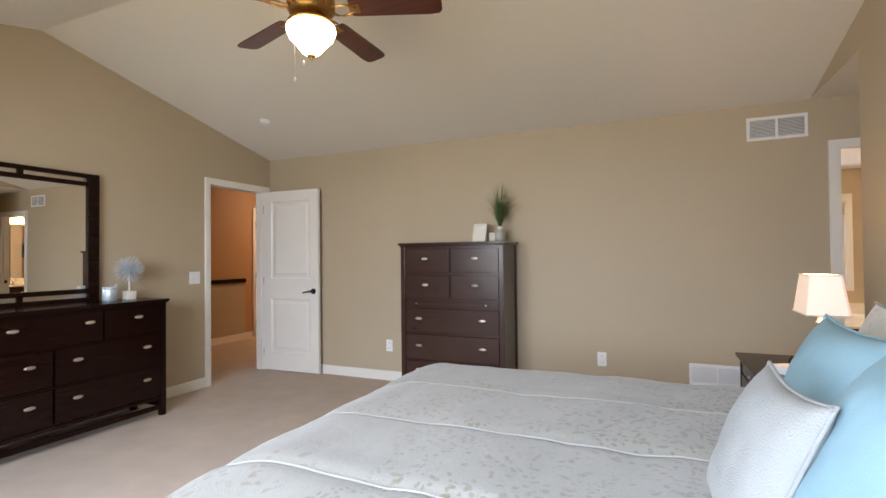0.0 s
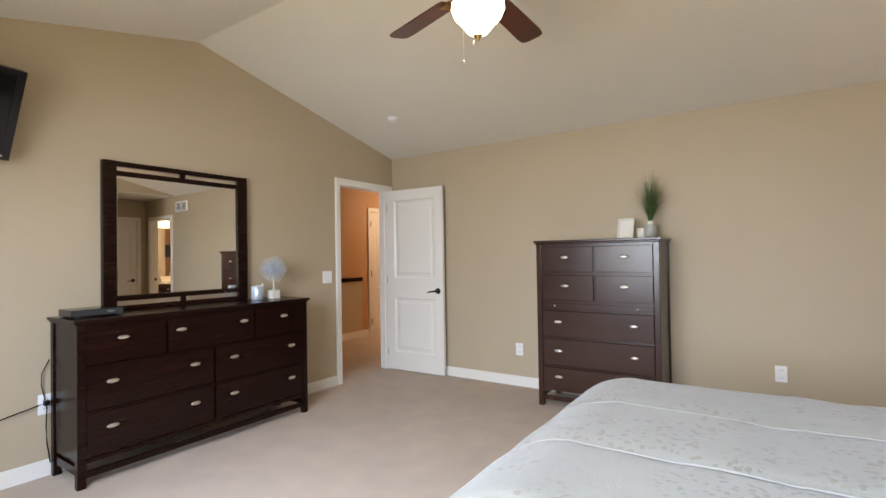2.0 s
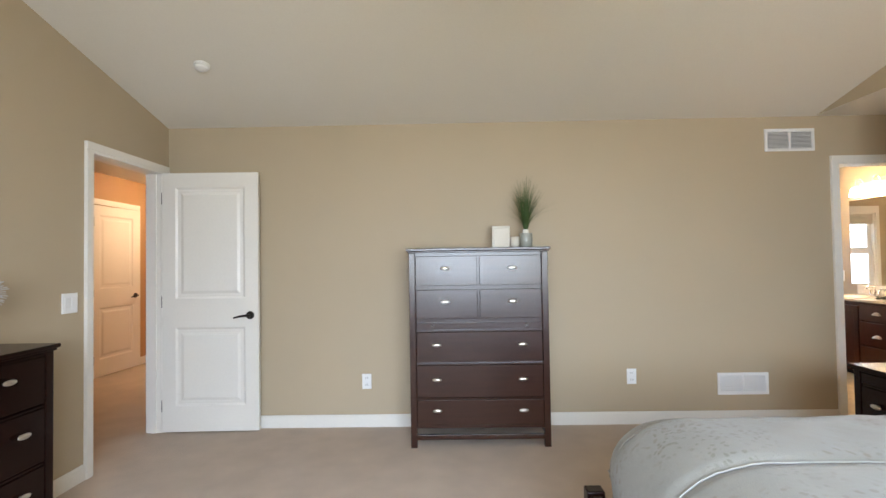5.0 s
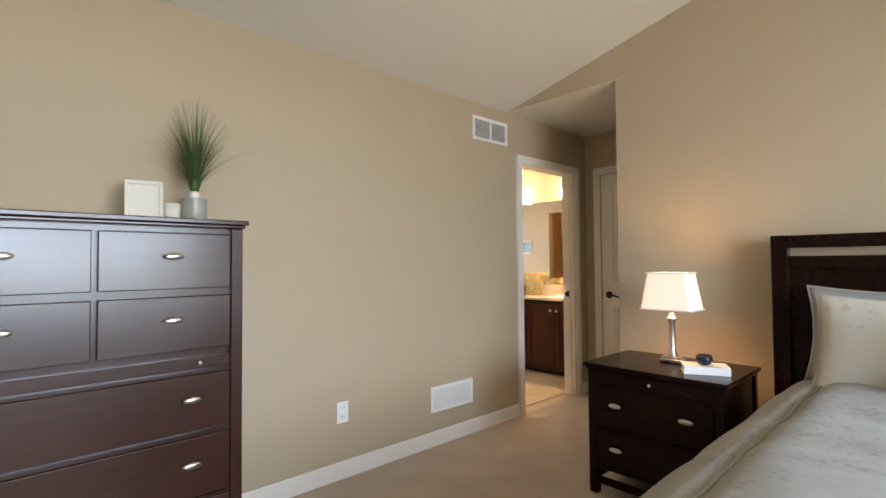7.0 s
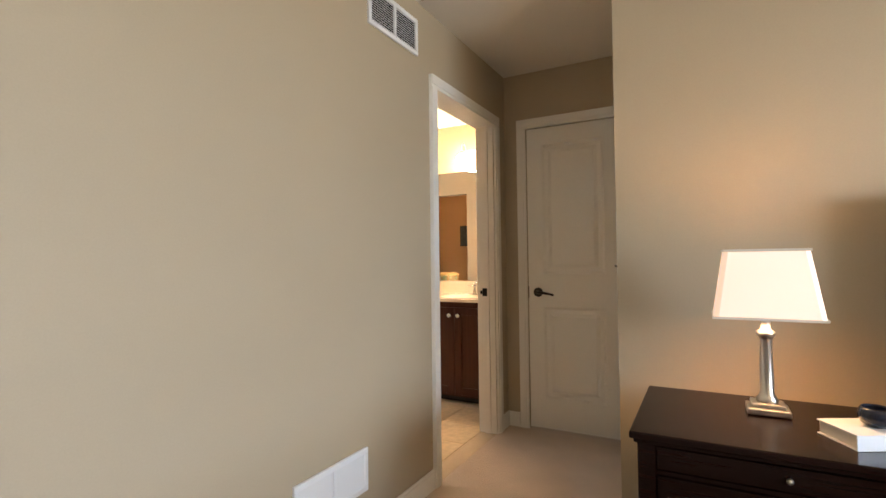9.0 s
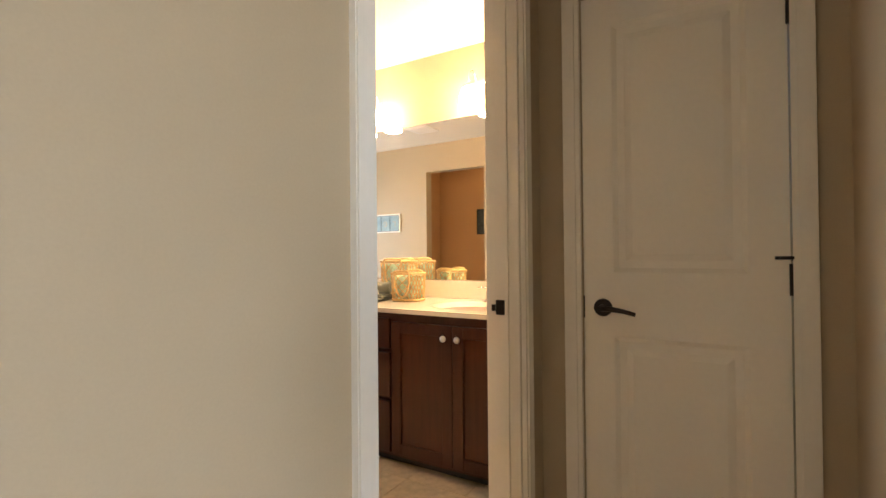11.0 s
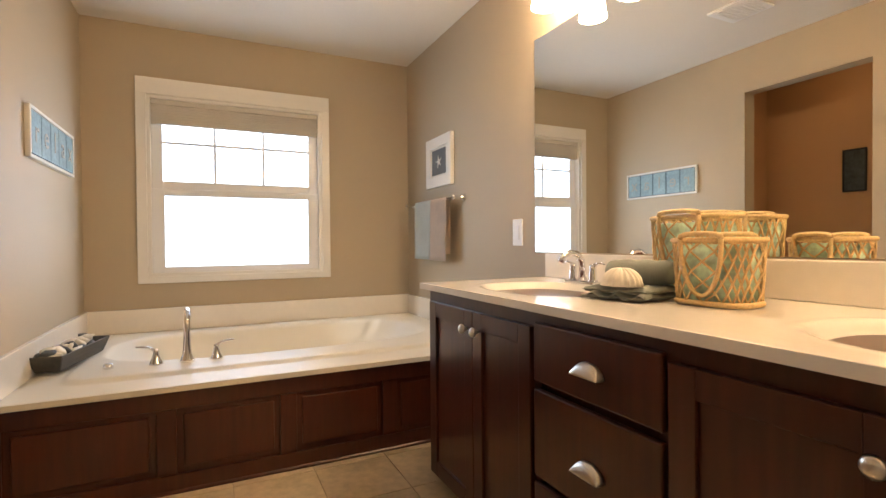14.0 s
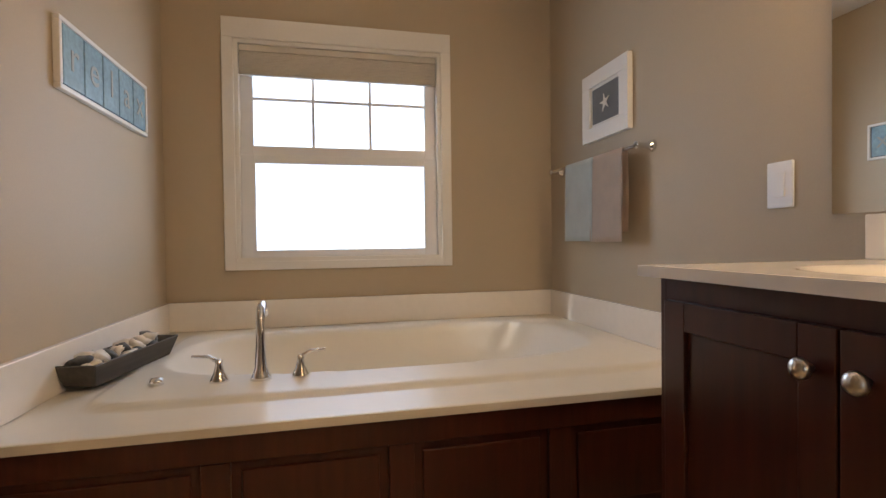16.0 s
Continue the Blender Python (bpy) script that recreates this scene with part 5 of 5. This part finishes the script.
bm = bmesh.new()
X0, X1, Y0, Y1 = BATHW + 0.002, BATHE - 0.002, 2.462, BATHN - 0.002
NX, NY = 150, 100
g = [[bm.verts.new((X0 + (X1 - X0) * i / NX, Y0 + (Y1 - Y0) * j / NY, tub_z(X0 + (X1 - X0) * i / NX, Y0 + (Y1 - Y0) * j / NY))) for j in range(NY + 1)] for i in range(NX + 1)]
for i in range(NX):
    for j in range(NY):
        bm.faces.new((g[i][j], g[i + 1][j], g[i + 1][j + 1], g[i][j + 1])).smooth = True
fr = [g[i][0] for i in range(NX + 1)]
for off, zz in ((0.0, 0.414),):
    lo_ = [bm.verts.new((p.co.x, p.co.y + off, zz)) for p in fr]
    bk = [bm.verts.new((p.co.x, p.co.y + 0.04, zz)) for p in fr]
    for i in range(NX):
        bm.faces.new((fr[i], lo_[i], lo_[i + 1], fr[i + 1]))
        bm.faces.new((lo_[i], bk[i], bk[i + 1], lo_[i + 1]))
bmesh.ops.recalc_face_normals(bm, faces=bm.faces)
part("tub_and_deck", bm, ACRYLIC, tub, "glossy cream bath and deck")
part("wall_ledge", boxes((X0, X1, BATHN - 0.024, BATHN - 0.001, 0.437, 0.588), bev=0.003), MARBLE, tub)
part("wall_ledge", boxes((BATHW + 0.001, BATHW + 0.022, 2.47, BATHN - 0.025, 0.437, 0.588), bev=0.003), MARBLE, tub)
part("wall_ledge", boxes((BATHE - 0.022, BATHE - 0.001, 2.47, BATHN - 0.025, 0.437, 0.588), bev=0.003), MARBLE, tub)
ap = part("apron", boxes((X0, X1, 2.492, 2.51, 0.0, 0.413)), CHERRY, tub)
edges = [BATHW + 0.004, 5.68, 6.15, 6.62, 7.08, BATHE - 0.004]
part("apron_rail", boxes((X0, X1, 2.478, 2.491, 0.34, 0.413), bev=0.002), CHERRY, ap)
part("apron_rail", boxes((X0, X1, 2.478, 2.491, 0.012, 0.075), bev=0.002), CHERRY, ap)
for k, x in enumerate(edges):
    part("apron_stile", boxes((max(X0, x - 0.035), min(X1, x + 0.035), 2.479, 2.491, 0.0755, 0.3395), bev=0.002), CHERRY, ap)
for k in range(5):
    a, b_ = edges[k] + 0.06, edges[k + 1] - 0.06
    if b_ - a > 0.1:
        part("apron_panel", boxes((a, b_, 2.485, 2.492, 0.1, 0.315), bev=0.004), CHERRY, ap)
part("shoe_mould", rod(bmesh.new(), (X0, 2.480, 0.004), (X1, 2.480, 0.004), 0.011), CHERRY, ap)
part("overflow", lathe(bmesh.new(), [(0.02, 0), (0.02, 0.012), (0.016, 0.022), (0.0, 0.024)], 20, (5.43, 2.85, 0.451)), CHROME, tub, "chrome waste knob")

ft = thing("bath_tap", pose(5.742, 2.835, 0.451), "tall chrome bath tap with two lever handles", "tap")
part("spout", tube(bmesh.new(), [(0, 0, 0), (0, 0, 0.012), (0, 0, 0.04), (0, 0.0, 0.12), (0, 0.004, 0.19), (0, 0.022, 0.226), (0, 0.055, 0.234), (0, 0.085, 0.215), (0, 0.09, 0.195)], [0.034, 0.031, 0.020, 0.015, 0.014, 0.014, 0.014, 0.015, 0.015], 16), CHROME, ft)
for x, s_ in ((-0.127, -1), (0.124, 1)):
    h = part("handle_post", lathe(bmesh.new(), [(0.030, 0.0), (0.028, 0.008), (0.017, 0.03), (0.011, 0.055), (0.012, 0.068), (0.0, 0.074)], 20, (x, 0.004, 0)), CHROME, ft)
    part("lever", tube(bmesh.new(), [(x, 0.004, 0.062), (x + s_ * 0.03, 0.004, 0.082), (x + s_ * 0.08, 0.004, 0.086)], [0.008, 0.006, 0.004]), CHROME, h)

# dough-bowl tray with shells and pebbles on the deck
ty = thing("wooden_tray", pose(5.248, 3.09, 0.454, 0, 0, -11), "weathered dark wooden tray on the bath deck", "tray")
bm = bmesh.new()
def tray_ring(hw, hl, z):
    return [bm.verts.new((x, y, z)) for x, y in ((-hw, -hl), (hw, -hl), (hw, hl), (-hw, hl))]
rings = [tray_ring(0.048, 0.215, 0), tray_ring(0.07, 0.248, 0.074), tray_ring(0.062, 0.24, 0.074), tray_ring(0.041, 0.207, 0.012)]
bm.faces.new(rings[0][::-1])
for a, b_ in zip(rings, rings[1:]):
    for i in range(4):
        bm.faces.new((a[i], a[(i + 1) % 4], b_[(i + 1) % 4], b_[i]))
bm.faces.new(rings[3])
bmesh.ops.bevel(bm, geom=[e for e in bm.edges], offset=0.003, segments=1, affect="EDGES")
part("tray", bm, TRAYWOOD, ty)
random.seed(12)
tray_m = pose(5.248, 3.09, 0.454, 0, 0, -11)
for k in range(26):
    y = -0.2 + 0.40 * k / 25
    bm = bmesh.new()
    shell = k % 3 != 1
    rr = random.uniform(0.022, 0.034)
    bmesh.ops.create_icosphere(bm, subdivisions=2, radius=rr)
    for q in bm.verts:
        w = 1 + 0.6 * noise.noise(q.co * 45 + Vector((k, k, 0)))
        if shell:
            w *= 1 + 0.14 * math.cos(9 * math.atan2(q.co.y, q.co.x))
        q.co = Vector((q.co.x * w, q.co.y * w * 1.15, q.co.z * w * 0.62))
    for f in bm.faces:
        f.smooth = True
    mm = tray_m @ pose(random.uniform(-0.026, 0.026), y, 0.05 + (k % 2) * 0.022, random.uniform(-40, 40), random.uniform(-40, 40), random.uniform(0, 360))
    single("seashell" if shell else "pebble", bm, SHELL if shell else STONE, "bleached seashell lying in the wooden tray" if shell else "dark grey pebble lying in the wooden tray", "shell" if shell else "pebble", group="shells and pebbles in the tray", m=mm)

# things on the vanity top
fd = thing("folded_towel", pose(6.95, 1.30, 0.8355, 0, 0, 12), "grey-green towel rolled and folded on the vanity", "towel")
def slab_cloth(w, d_, z0, t, wave):
    bm = bmesh.new()
    n = 24
    for half in (0,):
        lo_, hi_ = [], []
        for i in range(n + 1):
            row_l, row_h = [], []
            for j in range(n + 1):
                x, y = -w / 2 + w * i / n, -d_ / 2 + d_ * j / n
                zz = wave * math.sin(j * 0.75 + i * 0.2) * (1 if i < 6 else 0.3)
                ed = min(i, n - i, j, n - j) / 3.0
                rnd = t * 0.5 * (1 - math.sqrt(max(0, 1 - (1 - min(1, ed)) ** 2)))
                row_l.append(bm.verts.new((x, y, z0 + rnd + max(0, zz) * 0.5)))
                row_h.append(bm.verts.new((x, y, z0 + t - rnd + zz)))
            lo_.append(row_l)
            hi_.append(row_h)
        for g_ in (lo_, hi_):
            for i in range(n):
                for j in range(n):
                    bm.faces.new((g_[i][j], g_[i + 1][j], g_[i + 1][j + 1], g_[i][j + 1]))
    bmesh.ops.remove_doubles(bm, verts=bm.verts, dist=0.0008)
    bmesh.ops.recalc_face_normals(bm, faces=bm.faces)
    for f in bm.faces:
        f.smooth = True
    return bm
part("lower_fold", slab_cloth(0.20, 0.21, 0.0, 0.018, 0.009), TOWEL_C, fd)
part("upper_fold", slab_cloth(0.18, 0.205, 0.017, 0.020, 0.003), TOWEL_C, fd)
bm = bmesh.new()
pts = [(0.055, -0.1 + 0.2 * k / 12, 0.072 + 0.002 * math.sin(k * 1.7)) for k in range(13)]
tube(bm, pts, [0.030, 0.036] + [0.037] * 9 + [0.036, 0.030], 20)
part("roll", bm, TOWEL_C, fd, "rolled towel")
bm = bmesh.new()
n, k = 108, 9
rows = []
for j in range(k + 1):
    q = j / k
    ring = []
    for i in range(n):
        a = 2 * math.pi * i / n
        rib = math.cos(18 * a)
        out = q * (1 + 0.05 * rib * q)
        ring.append(bm.verts.new((-0.055 + 0.042 * out * math.cos(a), 0.06 * out * math.sin(a), 0.046 + 0.05 * math.sqrt(max(0, 1 - q * q)) * (1 + 0.09 * rib * min(1, 2 * q)))))
    rows.append(ring)
for a_, b_ in zip(rows, rows[1:]):
    for i in range(n):
        bm.faces.new((a_[i], a_[(i + 1) % n], b_[(i + 1) % n], b_[i]))
bm.faces.new(rows[-1])
bmesh.ops.remove_doubles(bm, verts=bm.verts, dist=0.0003)
bmesh.ops.recalc_face_normals(bm, faces=bm.faces)
for f in bm.faces:
    f.smooth = True
single("scallop_shell", bm, SHELL, "ribbed cream scallop shell on a folded towel", "shell", m=pose(6.94, 1.282, 0.8295, 0, 0, 12))


def net_basket(name, label, m, w, d_, h, handles=True):
    """Oval mottled-glass vessel inside a knotted rattan net, with looped handles."""
    root = thing(name, m, label, "basket", "rattan baskets on the vanity")
    def wall(a, z, o=0.0):
        s_ = 1 + 0.10 * z / h
        c, q = math.cos(a), math.sin(a)
        return ((d_ / 2 * s_ + o) * math.copysign(abs(c) ** 0.6, c), (w / 2 * s_ + o) * math.copysign(abs(q) ** 0.6, q), z)
    bm = bmesh.new()
    n = 40
    rr = [[bm.verts.new(wall(2 * math.pi * i / n, z, o)) for i in range(n)] for z, o in ((0.006, -0.004), (h * 0.5, -0.004), (h * 0.93, -0.004), (h * 0.93, -0.009), (0.012, -0.009))]
    for a, b_ in zip(rr, rr[1:]):
        for i in range(n):
            bm.faces.new((a[i], a[(i + 1) % n], b_[(i + 1) % n], b_[i])).smooth = True
    bm.faces.new(rr[0][::-1])
    bm.faces.new(rr[-1])
    part("glass_liner", bm, AQUA, root, "mottled aqua glass liner")
    bm = bmesh.new()
    for k in range(20):
        for s_ in (-1, 1):
            tube(bm, [wall(2 * math.pi * k / 20 + s_ * q * 2 * math.pi / 20 * 3.0 / 6, 0.008 + (h - 0.01) * q / 6, 0.003 + 0.0012 * s_) for q in range(7)], 0.0032, 5)
    part("net", bm, RATTAN, root, "knotted rattan net")
    for z in (0.007, h):
        part("rim", tube(bmesh.new(), [wall(2 * math.pi * k / 40, z, 0.004) for k in range(41)], 0.0075, 7), RATTAN, root, "thick rattan rim")
    if handles:
        for s_ in (-1, 1):
            pts = []
            for k in range(15):
                a = math.pi * k / 14
                pts.append((s_ * (d_ / 2 * (1 + 0.10 * (1 - 0.86 * math.sin(a))) + 0.011), w * 0.30 * math.cos(a), h * 1.02 - h * 0.86 * math.sin(a)))
            bm = tube(bmesh.new(), pts, 0.006, 7)
            top = [(s_ * (d_ / 2 * 1.10 + 0.012), w * 0.30 * math.cos(math.pi * k / 10), h * 1.02 + 0.013 * math.sin(math.pi * k / 10) ** 0.5) for k in range(11)]
            tube(bm, top, 0.007, 7)
            part("handle", bm, RATTAN, root, "looped rattan handle")
    return root


net_basket("rattan_basket", "rattan-netted glass basket standing on the vanity", pose(7.03, 1.085, 0.8355, 0, 0, 6), 0.175, 0.13, 0.165)
net_basket("rattan_basket", "low rattan-netted glass basket with handles on the vanity", pose(7.185, 1.27, 0.8355), 0.23, 0.11, 0.235, True)

# ceiling fan grille, toilet-room picture, shower screen (seen in the mirror)
cv = thing("ceiling_vent", pose(5.76, 2.18, 2.43), "white exhaust grille in the bathroom ceiling", "air vent")
part("frame", boxes((-0.13, 0.13, -0.13, 0.13, -0.012, 0), bev=0.004), PLASTIC, cv)
for k in range(9):
    part("slat", boxes((-0.105, 0.105, -0.1 + k * 0.0225, -0.088 + k * 0.0225, -0.016, -0.0125)), PLASTIC, cv)
picture_frame("dark_print", "dark framed print on the toilet-room wall", pose(4.1, 2.24, 1.38, 0, 0, 90), 0.16, 0.34, 0.012, DARK, SLATE_ART, "picture")
ss = thing("shower_screen", pose(0, 0, 0), "framed glass shower screen beside the vanity", "shower screen")
part("curb", boxes((4.80, 4.92, 0.117, 1.564, -0.004, 0.1), bev=0.01), STALL, ss)
for y in (0.118, 0.82, 1.53):
    part("post", boxes((4.84, 4.875, y, y + 0.033, 0.1, 1.9), bev=0.003), NICKEL, ss)
part("head_rail", boxes((4.835, 4.88, 0.118, 1.563, 1.9, 1.945), bev=0.003), NICKEL, ss)
for y0, y1 in ((0.151, 0.82), (0.853, 1.53)):
    p_ = part("pane", boxes((4.855, 4.861, y0, y1, 0.1, 1.9)), SHOWER, ss)
    p_.visible_shadow = False
tl = thing("toilet_room_lamp", pose(4.55, 2.3, 2.43), "warm round ceiling lamp in the toilet room", "lamp")
part("base", lathe(bmesh.new(), [(0.0, 0.0), (0.12, 0.0), (0.12, -0.02), (0.0, -0.02)], 24), NICKEL, tl)
part("glass_bowl", lathe(bmesh.new(), [(0.115, -0.02), (0.11, -0.05), (0.07, -0.08), (0.0, -0.09)], 24), glowing("lit_toilet_glass", (1.0, 0.60, 0.27), 9.0), tl)

# floor tiles
T = 0.33
proto = {}
ys = 0.118
while ys < 2.475:
    y1 = min(ys + T, 2.476)
    xs = 4.93
    while xs < BATHE - 0.01:
        x1 = min(xs + T, BATHE - 0.004)
        key = (round(x1 - xs, 3), round(y1 - ys, 3))
        if min(key) > 0.03:
            if key not in proto:
                proto[key] = mesh_of("tile", boxes((0.0015, key[0] - 0.0015, 0.0015, key[1] - 0.0015, -0.006, 0.0), bev=0.0012), TILE)
            o = new("tile", proto[key])
            o.parent = bath_floor
            o.location = (xs, ys, 0.0)
        xs = x1
    ys = y1
